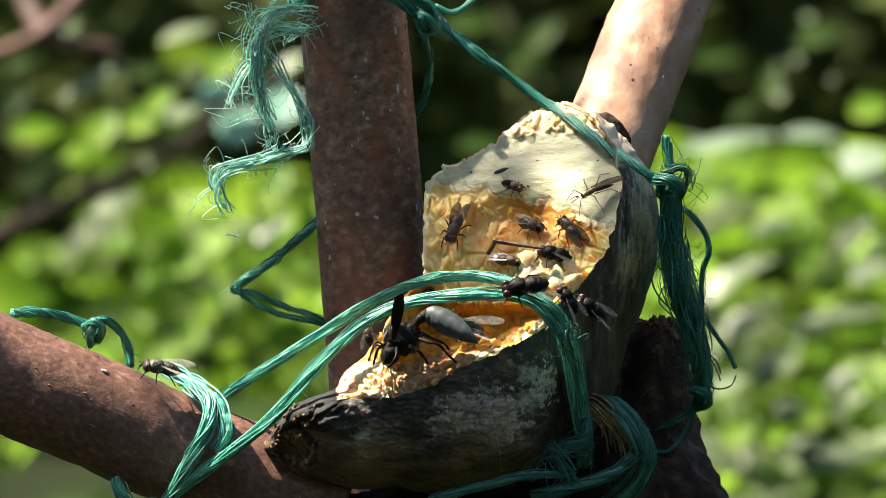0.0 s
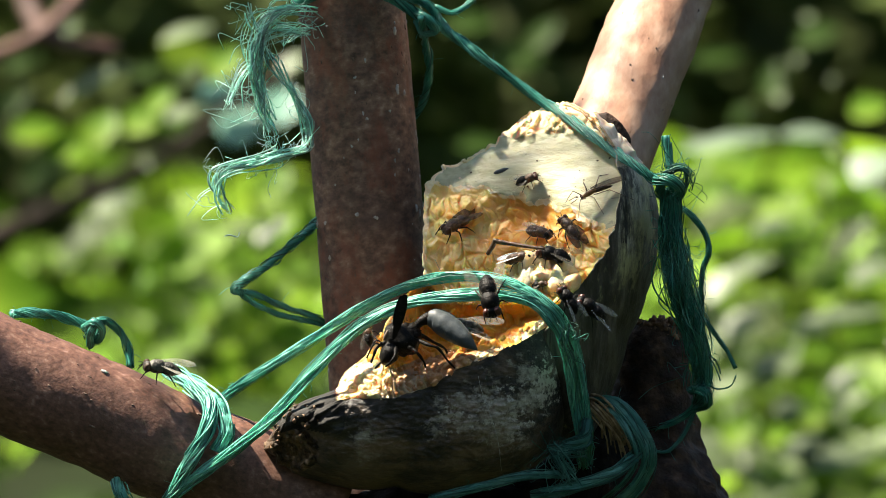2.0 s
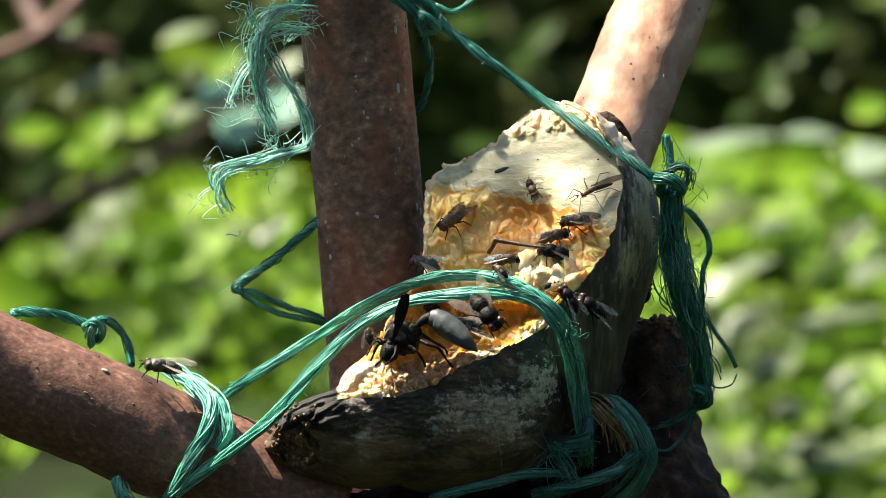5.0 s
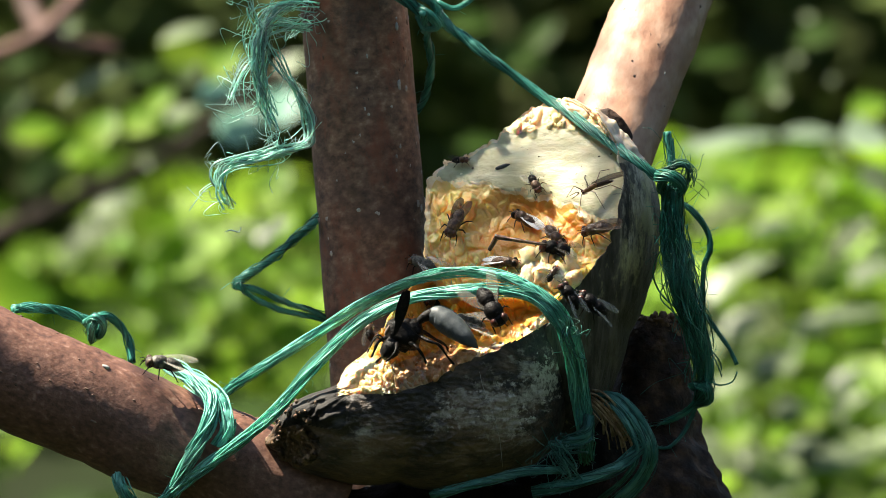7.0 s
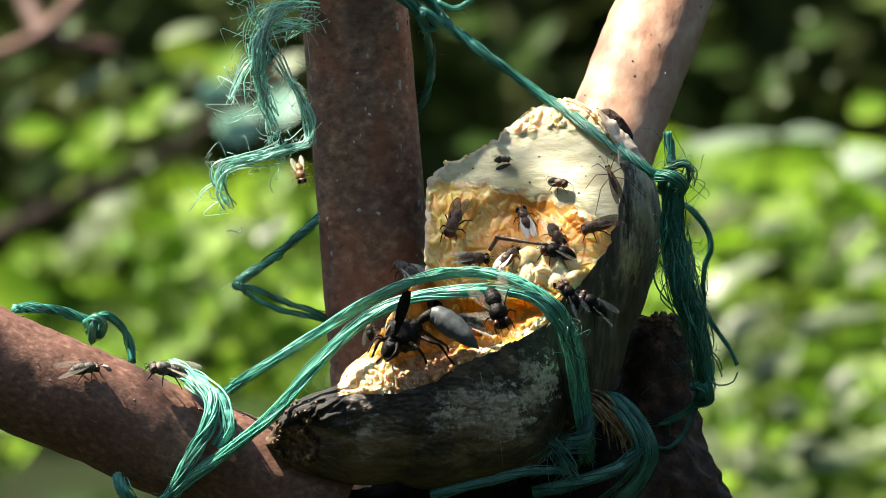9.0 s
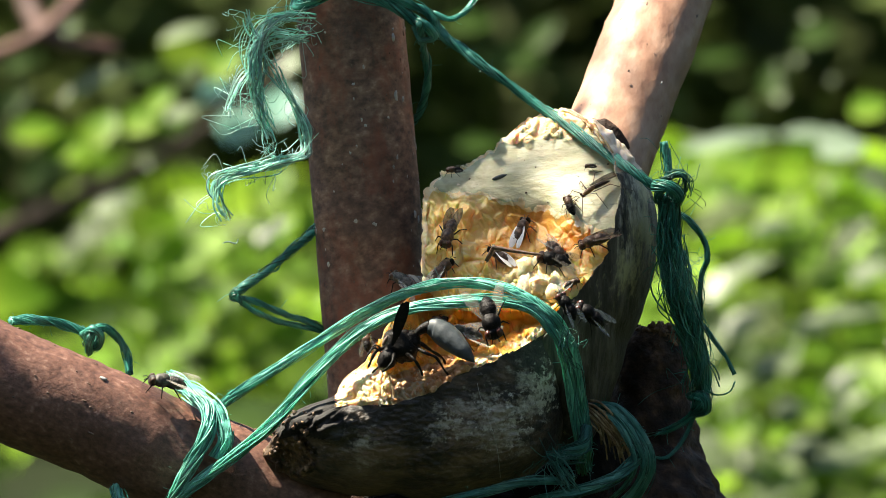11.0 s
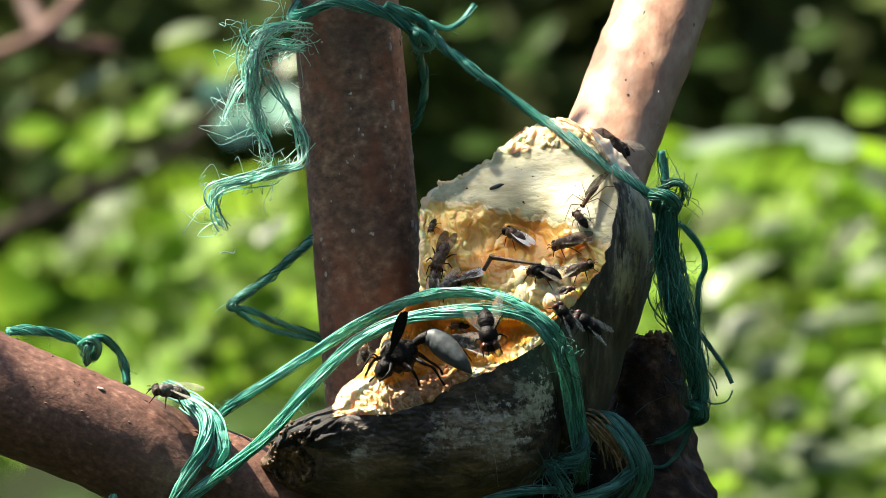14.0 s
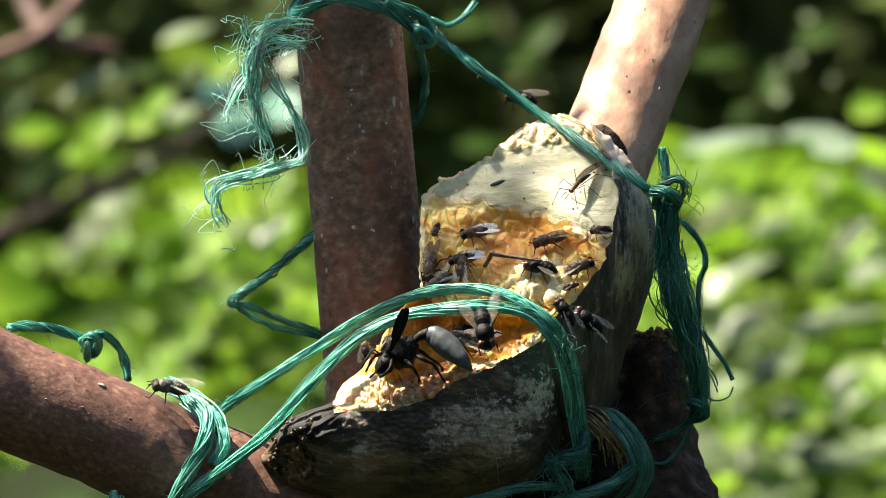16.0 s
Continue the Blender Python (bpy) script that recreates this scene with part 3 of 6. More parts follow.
def tree(x, y, height, spread, leaves, seed, label, low=1.3):
    """A tree added to block the sun, crown out of view: tapered trunk, limbs, and a crown of many leaves."""
    rg = random.Random(seed)
    ob = tagged(new("tree"), label, "tree", group="shade trees")
    z0 = bank(y) - 0.05
    ob.location = (x, y, z0)
    bm = bmesh.new()
    tube(bm, glide([(0, 0, 0), (40, 20, height * 300), (-30, 40, height * 700), (0, 0, height * 1000)], 24), lambda t: 70 * (1 - 0.8 * t), sides=14, rough=0.12, seed=seed, rough_scale=0.008)
    ends = []
    for k in range(11):
        w, h = 2 * math.pi * k / 11 + rg.random(), height * rg.uniform(0.45, 0.95)
        e = Vector((math.cos(w) * spread * rg.uniform(0.6, 1), math.sin(w) * spread * rg.uniform(0.6, 1), h + rg.uniform(0.0, 0.5)))
        tube(bm, glide([(0, 0, h * 1000 - 200), e * 500 + Vector((0, 0, h * 420)), e * 1000], 12), lambda t: 24 * (1.05 - t), sides=8)
        ends.append((Vector((0, 0, h)), e))
    part("trunk", bm, TRUNK, ob)
    places = []
    for _ in range(leaves):
        a, e = ends[rg.randrange(len(ends))]
        t = rg.uniform(0.25, 1.1)
        p = a.lerp(e, t) + Vector((rg.gauss(0, 0.16), rg.gauss(0, 0.16), rg.gauss(0, 0.10)))
        if p.z + z0 > low:
            places.append(p)
    crown = leaf_mesh("crown", LEAF_DARK, scatter(places, rg, 0.13, face=(0, 0, 1), spread=0.35))
    crown.parent = ob
    crown["kind"] = "stuff"
    return ob


# Invented shade trees that keep the sun off the background.
tree(0.15, 3.5, 2.0, 1.3, 900, 7, "tree added to shade the thicket, its dark crown out of view", low=2.05)
tree(-0.7, 4.3, 2.1, 1.5, 1700, 1, "tree added to shade the thicket, its dark crown out of view", low=2.0)
tree(0.9, 5.2, 2.3, 1.6, 3400, 2, "tree added to shade the thicket, its dark crown out of view", low=2.0)
tree(-1.6, 6.4, 3.0, 1.6, 2500, 5, "tree added to shade the thicket, its dark crown out of view", low=2.0)


def hedge(name, x0, x1, y0, y1, z0, z1, n, seed, label):
    rg = random.Random(seed)
    places = [Vector((rg.uniform(x0, x1), rg.uniform(y0, y1), rg.uniform(z0, z1))) for _ in range(n)]
    ob = leaf_mesh(name, LEAF_DARK, scatter(places, rg, 0.28, face=(0, 0, 1), spread=0.9))
    return tagged(ob, label, "hedge", kind="stuff")


# Unseen hedges on three sides, added to lower the sky's fill light.
hedge("hedge", -5, 5, -5.5, -3.6, 0, 4.5, 3200, 11, "tall dark green hedge added out of view to cut sky light")
hedge("hedge", -5, -2.2, -4.5, 4, 0, 4.0, 2600, 12, "tall dark green hedge added out of view to cut sky light")
hedge("hedge", 1.6, 5, -4.5, 4, 0, 4.5, 2600, 13, "tall dark green hedge added out of view to cut sky light")


# fronds added out of view over the perch, whose leaflets thin the sunlight on the fruit
def frond(a, b, reach, step, leaflet, lift, label, gaps=(), lean=0.0):
    """An added feathery frond above the line from a to b (perch millimetres), leaflets narrowed at gaps (x, z, rx, rz)
    to pass sun.
    """
    ob = tagged(new("frond"), label, "frond", group="fronds over the perch")
    a, b = Vector(a), Vector(b)
    n = int((b - a).length / step)
    leaves = []
    for k in range(n + 1):
        c = a.lerp(b, k / n)
        for sd in (-1, 1):
            pieces = 6
            shift = reach / pieces * (k * 0.618 % 1)
            for j in range(pieces):
                u0, u1 = max(0.0, reach * j / pieces - shift), reach * (j + 1.12) / pieces - shift
                mid = c + Vector((sd * (u0 + u1) / 2, lean * sd * (u0 + u1) / 2, 0))
                torn = any(((mid.x - g[0]) / g[2]) ** 2 + ((mid.z - g[1]) / g[3]) ** 2 < 1 for g in gaps)
                p, q = (CENTRE + (c + Vector((sd * u, lean * sd * u, 0))) * MM + SUN_WAY * lift for u in (u0, u1))
                d = q - p - SUN_WAY * (q - p).dot(SUN_WAY)
                leaves.append((p, d, SUN_WAY, d.length, leaflet * MM * (0.12 if torn else 1.25), 0.0))
    blades = leaf_mesh("leaflet", LEAF_DARK, leaves)
    blades.parent = ob
    blades["kind"] = "stuff"
    p, q = (CENTRE + v * MM + SUN_WAY * lift for v in (a, b))
    back = (q - p).normalized()
    bm = bmesh.new()
    tube(bm, [v / MM for v in glide([p, q, q + back * 0.1 + SUN_WAY * 0.12, q + Vector((-0.6, 0.9, 0.7)), Vector((-0.75, 4.2, 3.0))], 30)], lambda t: 0.4 + 1.6 * t, sides=6)
    part("stem", bm, TWIG, ob)
    return ob


# Where the added frond is opened for a bright sun patch.
HOT = (19.0, 14.3, 4.7, 4.8)
frond((13.1, -7.5, 0.6), (13.1, 8.6, 22.0), 26, 2.0, 1.38, 0.8, "feathery frond added out of view to thin the sunlight", gaps=(HOT,), lean=-0.36)
frond((5.0, -14.0, -24.8), (5.0, -2.0, -7.9), 16.0, 2.2, 1.6, 0.62, "feathery frond added out of view to thin the sunlight")


def hanging_leaf(a, b, width, lift, label):
    """A broad leaf added out of view as a sun blocker, over the line from a to b (perch millimetres), on its stalk."""
    p, q = (CENTRE + Vector(v) * MM + SUN_WAY * lift for v in (a, b))
    d = q - p - SUN_WAY * (q - p).dot(SUN_WAY)
    ob = tagged(new("hanging_leaf"), label, "leaf")
    blade = leaf_mesh("blade", LEAF_DARK, [(p, d, SUN_WAY, d.length, width * MM, 0.05)])
    blade.parent = ob
    bm = bmesh.new()
    tube(bm, [v / MM for v in glide([p, p - d * 0.4 + SUN_WAY * 0.1, p + Vector((-0.5, 0.9, 0.6)), Vector((-0.75, 4.2, 2.9))], 24)], lambda t: 0.8 + 4 * t, sides=6)
    part("stalk", bm, TWIG, ob)
    return ob


# Blocker sized so that its shadow covers the upright stick.
hanging_leaf((-56.0, 28.5, 0.0), (42.0, 28.5, 0.0), 35, 0.42, "dark green leaf added out of view to shade the upright stick")



# ---- sticks of the perch ----
def stick(name, a, b, r0, r1, material, label, seed, lenticels=60, specks=26, bend=0.6, near=(0.02, 0.98)):
    """A round stick from a to b with knots and lenticels; its own z runs along it."""
    a, b = Vector(a), Vector(b)
    axis = b - a
    n = max(90, int(axis.length / 4))
    path = [Vector((bend * noise.noise(Vector((seed, k * 0.05, 0))), bend * noise.noise(Vector((0, seed, k * 0.05))), axis.length * k / (n - 1))) for k in range(n)]
    bm = bmesh.new()
    tube(bm, path, lambda t: r0 + (r1 - r0) * t + 0.25 * noise.noise(Vector((seed + 5, t * 9, 0))), sides=48, rough=0.028, seed=seed, rough_scale=0.35)
    ob = new(name)
    tagged(ob, label, "stick", group="lashed sticks")
    part("bark", bm, material, ob)
    rg = random.Random(int(seed * 10))
    for nm, count, mtl, size in (("lenticel", lenticels, LENTICEL, (0.26, 0.10)), ("lichen_fleck", specks, SPECK, (0.5, 0.14))):
        bm = bmesh.new()
        for _ in range(count):
            w, h = rg.uniform(0, 2 * math.pi), rg.uniform(*near) * axis.length
            i = min(n - 1, int(h / axis.length * (n - 1)))
            rr = r0 + (r1 - r0) * h / axis.length
            c = Vector((path[i].x + rr * math.cos(w), path[i].y + rr * math.sin(w), h))
            s = rg.uniform(0.5, 1.5)
            blob(bm, c, (size[0] * s * 0.55, size[0] * s * 0.55, size[1] * rg.uniform(1.2, 5.0) * s), u=6, v=4, lump=0.8, seed=rg.random() * 9)
        part(nm, bm, mtl, ob)["kind"] = "stuff"
    hang(ob, *a, axis.to_track_quat("Z", "Y").to_matrix())
    return ob


upright = stick("stick", (77.0, 25.0, -1185.0), (-17.3, 25.0, 60.6), 9.1, 9.5, BARK, "reddish-brown upright stick with pale flecks", 2.0, lenticels=260, specks=240, near=(0.90, 0.985))
slanting = stick("stick", (-18.4, 6.0, -47.5), (-104.7, 6.0, -11.1), 9.6, 10.2, BARK_RED, "reddish-brown slanting stick lashed with green twine", 5.0, lenticels=90, specks=12)
leaning = stick("stick", (22.7, 8.0, 0.1), (49.9, 95.0, 71.7), 8.4, 8.6, BARK_PALE, "pale peeling stick leaning back in full sun", 8.0, specks=10)


# ---- the plantain ----
def rim_radius(outline, c):
    """The distance of a rounded outline from c, by angle."""
    angs = sorted((math.atan2(z - c[1], x - c[0]), math.hypot(x - c[0], z - c[1])) for x, z in outline)
    a = np.array([p[0] for p in angs])
    r = np.array([p[1] for p in angs])
    a = np.concatenate([a - 2 * math.pi, a, a + 2 * math.pi])
    r = np.concatenate([r, r, r])
    grid = np.linspace(-math.pi, math.pi, 721)
    s = np.interp(grid, a, r)
    ker = np.hanning(19)
    s = np.convolve(np.concatenate([s[-41:-1], s, s[1:41]]), ker / ker.sum(), "same")[40:-40]
    return lambda w: float(np.interp((w + math.pi) % (2 * math.pi) - math.pi, grid, s))


def interp(pts):
    xs, ys = zip(*sorted(pts))
    return lambda v: float(np.interp(v, xs, ys))


def grains(x, z, size, seed):
    """Rounded lumps of torn pulp, 0..1."""
    x, z = x + 0.5 * noise.noise(Vector((x * 0.6, z * 0.6, seed))), z + 0.5 * noise.noise(Vector((x * 0.6, z * 0.6, seed + 9)))
    u, v = (0.87 * x + 0.5 * z) / size, (-0.5 * x + 0.87 * z) / (size * 1.45)
    d, _ = noise.voronoi(Vector((u, v, seed)))
    return 0.65 * max(0.0, 1.0 - d[0] * 1.2) + 0.35 * min(1.0, (d[1] - d[0]) * 1.8)


def flakes(x, z, size, seed):
    """Torn, leaning flakes of soft pulp, 0..1."""
    x, z = x + 0.35 * size * noise.noise(Vector((x * 0.5, z * 0.5, seed))), z + 0.35 * size * noise.noise(Vector((x * 0.5, z * 0.5, seed + 9)))
    u, v = (0.95 * x + 0.3 * z) / size, (-0.3 * x + 0.95 * z) / (size * 1.35)
    d, pts = noise.voronoi(Vector((u, v, seed)))
    h = math.sin(pts[0].x * 127.1 + pts[0].y * 311.7 + pts[0].z * 74.7) * 437.58 % 1.0
    lean = 1.1 * (v - pts[0].y) + (h * 7 % 1 - 0.5) * 1.2 * (u - pts[0].x)
    e = min(1.0, (d[1] - d[0]) * 4.5)
    return e * (0.30 + 0.70 * h) * max(0.05, 0.72 + lean)



UP_C = (17.1, 1.1)
UP_R = rim_radius([(-3.4, 4.1), (-3.2, 10.6), (-1.6, 13.5), (3.6, 15.5), (9.4, 18.7), (12.1, 21.9), (17.1, 24.9), (22.1, 26.0), (27.6, 23.9), (32.8, 19.1), (36.2, 14.1), (38.1, 8.1), (38.2, 1.1), (36.2, -7.9), (32.8, -15.9), (30.4, -23.9), (28.2, -29.9), (24.6, -35.9), (17.6, -34.9), (7.6, -21.9), (-0.4, -12.9), (-3.4, -3.9)], UP_C)
UP_EDGE = interp([(z, x) for x, z in ((25.6, 27.1), (27.8, 21.6), (30.8, 16.6), (31.6, 11.1), (30.4, 4.1), (28.6, -0.4), (24.6, -5.9), (20.1, -10.4), (15.6, -17.9))])
LEDGE = interp([(-4.4, 13.1), (1.6, 11.9), (7.6, 11.1), (14.6, 9.6), (21.6, 7.9), (27.6, 4.6), (32.6, 2.1)])


def upper_skin(x, z):
    w = math.atan2(z - UP_C[1], x - UP_C[0])
    rho = min(1.0, math.hypot(x - UP_C[0], z - UP_C[1]) / UP_R(w))
    return 9 - 23 * math.sqrt(max(0.0, 1 - rho ** 2.4)), rho


def upper(x, z):
    """The depth of the upper half's near surface, and what it is made of there."""
    ys, rho = upper_skin(x, z)
    dx, dz = x - UP_C[0], z - UP_C[1]
    wob = 0.7 * noise.noise(Vector((z * 0.35, 1.7, 0))) + (0.45 * noise.noise(Vector((z * 1.3, 4.7, 0))) if z < 4 else 0.0)
    if x > UP_EDGE(z) + wob:
        ys += 0.35 * noise.noise(Vector((x * 0.5, z * 0.12, 4))) + 0.15 * noise.noise(Vector((x * 2.0, z * 0.3, 4)))
        return ys, ("pith" if z > 15.3 + 2.0 * noise.noise(Vector((x * 0.5, z * 0.3, 7))) else "peel")
    yc = -7.0 - 0.36 * dx + 0.80 * dz - 0.22 * min(0.0, dz - 6)
    below = LEDGE(x) - z + 1.3 * noise.noise(Vector((x * 0.35, 6.0, z * 0.35)))
    dig = smoothstep(-1.5, 4.5, below)
    yc += dig * (1.9 + 1.4 * noise.noise(Vector((x * 0.16, z * 0.16, 2)))) * smoothstep(24, 8, below)
    well = math.exp(-((x - 15.1) / 8.0) ** 2 - ((z - 5.9) / 4.6) ** 2)
    yc += 3.2 * well + 5.0 * smoothstep(-9.0, -12.0, z)
    top = smoothstep(17.0, 20.0, z - 0.12 * x + 1.2 * noise.noise(Vector((x * 0.5, z * 0.5, 8))))
    rough = max(dig, top)
    g = (flakes(x, z, 2.7, 1.0) * 2.1 * (1 - top) + flakes(x, z, 3.2, 8.0) * 2.0 * top + flakes(x, z, 1.2, 5.0) * (0.55 - 0.3 * top)) * (1 - 0.6 * min(1.0, 1.3 * well))
    shelf = math.exp(-((x - 18.8) / 4.4) ** 2 - ((z + 4.1) / 2.2) ** 2)
    yc -= 3.6 * shelf
    yc += (1 - rough) * (0.04 * noise.noise(Vector((x * 0.6, z * 1.6, 3))) + 0.45 * noise.noise(Vector((x * 0.16, z * 0.3, 5))))
    y = max(ys - 0.6 * (1 - rho ** 5), yc) - rough * g * (0.25 + 0.75 * smoothstep(1.0, 0.93, rho))
    if dig > 0.42 + 0.25 * noise.noise(Vector((x * 0.9, z * 0.9, 5))):
        return y, ("deep" if z < -9.8 else "edge" if shelf > 0.30 + 0.25 * noise.noise(Vector((x * 0.7, z * 0.7, 6))) or rho > 0.96 else "moist")
    pale = top > 0.4 or rho > 0.975 or dig > 0.20 + 0.25 * noise.noise(Vector((x * 0.9, z * 0.9, 3)))
    return y, ("edge" if pale else "dry")


LO_C = (-1.4, -24.9)
LO_R = rim_radius([(-31.4, -34.9), (-30.4, -31.7), (-28.4, -28.9), (-24.4, -26.5), (-18.8, -25.1), (-17.6, -21.9), (-13.9, -19.3), (-10.8, -14.9), (-8.4, -10.4), (-4.9, -6.4), (-1.4, -5.1), (4.6, -4.3), (14.6, -4.7), (20.1, -8.9), (22.1, -15.9), (21.9, -25.9), (20.1, -34.9), (14.6, -39.7), (6.6, -41.7), (-8.4, -41.9), (-20.4, -41.3), (-26.4, -39.7), (-30.2, -37.4)], LO_C)
LO_EDGE = interp([(-31.4, -24.9), (-22.4, -26.2), (-17.4, -26.5), (-8.4, -26.1), (-2.4, -24.1), (1.6, -21.5), (9.6, -18.1), (16.6, -14.5), (22.6, -11.5)])


def lower_skin(x, z):
    w = math.atan2(z - LO_C[1], x - LO_C[0])
    rho = min(1.0, math.hypot(x - LO_C[0], z - LO_C[1]) / LO_R(w))
    return -2 - 17 * math.sqrt(max(0.0, 1 - rho ** 2.6)), rho


def lower(x, z):
    """The same for the lower half, which lies like a boat with its pulp dug out."""
    ys, rho = lower_skin(x, z)
    ze = LO_EDGE(x) + 0.5 * noise.noise(Vector((x * 0.5, 9.0, 0)))
    if z < ze or x < -19.0:
        ys += 0.5 * noise.noise(Vector((x * 0.22, z * 0.22, 4))) + 0.25 * noise.noise(Vector((x * 0.9, z * 1.4, 4)))
        end = smoothstep(-14, -21, x)
        u, v = 0.96 * x + 0.28 * z, -0.28 * x + 0.96 * z
        hood = smoothstep(-33.4, -29.9, z + 1.6 * noise.noise(Vector((x * 0.3, z * 0.3, 8)))) * end
        ys -= hood * (1.0 + 1.0 * (1 - abs(noise.noise(Vector((u * 0.13, v * 0.55, 1)))) * 2) + 0.6 * (1 - abs(noise.noise(Vector((u * 0.35, v * 1.3, 5)))) * 2) + 1.6 * flakes(0.5 * u, v, 2.0, 2.0))
        pit = math.exp(-((x - -26.4) / 3.6) ** 2 - ((z - -35.4) / 3.0) ** 2)
        crust = smoothstep(0.12, 0.35, pit) * (1 - hood) + smoothstep(-26, -29, x) * (1 - hood)
        ys += 5.0 * pit + min(1.0, crust) * (1.0 - 2.4 * flakes(x, z, 2.2, 4.0) - 1.0 * flakes(x, z, 0.9, 6.0))
        return ys, ("hood" if hood > 0.45 else "crust" if crust > 0.4 else "peel")
    yr = lower_skin(x, ze)[0]
    dz = z - ze
    left, right = smoothstep(-6, -11, x), smoothstep(5, 9, x)
    yc = yr + 0.5 + (0.42 - 0.2 * left) * dz + (9.5 * smoothstep(-9, -2, x) + 1.0) * smoothstep(1.6, 5.0, dz + 0.9 * noise.noise(Vector((x * 0.7, z * 0.7, 3))))
    hx, hz = x - 4.1, z - -12.5
    well = math.exp(-(hx / 9.0) ** 4 - (hz / 5.0) ** 4)
    yc += 7.0 * well
    rim = right * smoothstep(3.2, 2.0, dz)
    g = (flakes(x, z, 2.4 - 0.7 * left, 3.0) * (1.6 - 1.2 * rim) + flakes(x, z, 1.1, 7.0) * (0.6 + 0.5 * rim)) * (1 - 0.6 * well)
    y = max(ys - 0.4, yc) - g * (0.35 + 0.65 * smoothstep(1.0, 0.97, rho))
    y += (ys - 1.6 - y) * smoothstep(-16.2, -18.8, x)
    if well + 0.35 * noise.noise(Vector((x * 0.5, z * 0.5, 4))) > 0.30:
        return y, "deep"
    w = 1.3 * noise.noise(Vector((x * 0.5, z * 0.5, 2)))
    # The tan area paints the wasp's shadow on the pulp.
    if -9.0 < x + w < 6.0 and dz < 5.2 + w:
        return y, ("tan" if x + w < -3.0 else "wet")
    return y, ("edge" if dz < 1.6 + 4.5 * left + 0.8 * w else "moist" if left > 0.5 else "deep")


def carved(ob, depth, c, radius, back, mats, na=400, nr=140, edge_lump=0.0):
    """A carved fruit: a near surface from depth(x, z), closed by a rounded back, split into its materials."""
    bms = {k: bmesh.new() for k in mats}
    maps = {k: {} for k in mats}
    pts, kinds = {}, {}
    for j in range(nr + 1):
        s = (j / nr) ** 0.75
        for i in range(na):
            w = 2 * math.pi * i / na
            r = radius(w) * s
            x, z = c[0] + r * math.cos(w), c[1] + r * math.sin(w)
            y, k = depth(x, z)
            if k == "crust":
                push = s ** 6 * (1.3 * noise.noise(Vector((x * 0.5, z * 0.5, 2))) + 0.6 * noise.noise(Vector((x * 1.5, z * 1.5, 7))))
                x, z = x + math.cos(w) * push, z + math.sin(w) * push
            elif edge_lump and k != "peel":
                push = edge_lump * s ** 6 * (grains(x, z, 1.6, 2.0) - 0.3)
                x, z = x + math.cos(w) * push, z + math.sin(w) * push
            pts[j, i], kinds[j, i] = Vector((x, y, z)), k
            if j == 0:
                pts[0, 0], kinds[0, 0] = pts[0, i], kinds[0, i]

    def vert(k, key, p):
        d = maps[k]
        if key not in d:
            d[key] = bms[k].verts.new(p * MM)
        return d[key]
    for j in range(nr):
        for i in range(na):
            q = [(j, i), (j, (i + 1) % na), (j + 1, (i + 1) % na), (j + 1, i)]
            if j == 0:
                q = [(0, 0), q[2], q[3]]
            names = [kinds[a] for a in q]
            k = max(set(names), key=names.count)
            bms[k].faces.new([vert(k, a, pts[a]) for a in q])
    yb = max(pts[nr, i].y for i in range(na))
    last = [vert("peel", (nr, i), pts[nr, i]) for i in range(na)]
    for j in range(1, 13):
        s = math.cos(math.pi / 2 * j / 13)
        row = [bms["peel"].verts.new(Vector((c[0] + (pts[nr, i].x - c[0]) * s, pts[nr, i].y + (back - pts[nr, i].y) * math.sin(math.pi / 2 * j / 13), c[1] + (pts[nr, i].z - c[1]) * s)) * MM) for i in range(na)]
        for i in range(na):
            bms["peel"].faces.new((last[i], row[i], row[(i + 1) % na], last[(i + 1) % na]))
        last = row
    bms["peel"].faces.new(last)
    for k, (nm, m, lab) in mats.items():
        bmesh.ops.recalc_face_normals(bms[k], faces=bms[k].faces)
        part(nm, bms[k], m, ob, lab)


plantain_up = tagged(new("plantain"), "opened rotten plantain half standing upright, orange pulp exposed", "plantain", group="rotten plantain halves")
carved(plantain_up, upper, UP_C, UP_R, 26, {"peel": ("peel", PEEL_SIDE, "mottled brown-black peel"), "moist": ("pulp", PULP, "moist torn orange pulp"),
       "deep": ("hollow_pulp", PULP_DEEP, "amber pulp in the hollow"), "dry": ("dry_pulp", PULP_DRY, "pale dried fibrous pulp"), "edge": ("torn_pulp", PULP_EDGE, "torn cream pulp edge"),
       "pith": ("pith", PITH, "pale pinkish inner peel")}, na=560, nr=170, edge_lump=0.9)
bm = bmesh.new()
for off, r in ((0.0, 0.26), (0.5, 0.2)):
    tube(bm, [Vector((p.x + off, upper(p.x + off, p.z)[0] - 0.2, p.z + 0.3 * off)) for p in glide([(x, 0, z) for x, z in ((20.8, 25.7), (22.6, 25.5), (25.4, 23.7), (27.8, 21.1), (29.8, 17.9))], 40)],
         r, sides=8, rough=0.35, seed=off + 2, rough_scale=0.5)
part("fibre_strip", bm, PULP_TAN, plantain_up, "orange fibrous strip along the peel")
rg = random.Random(41)


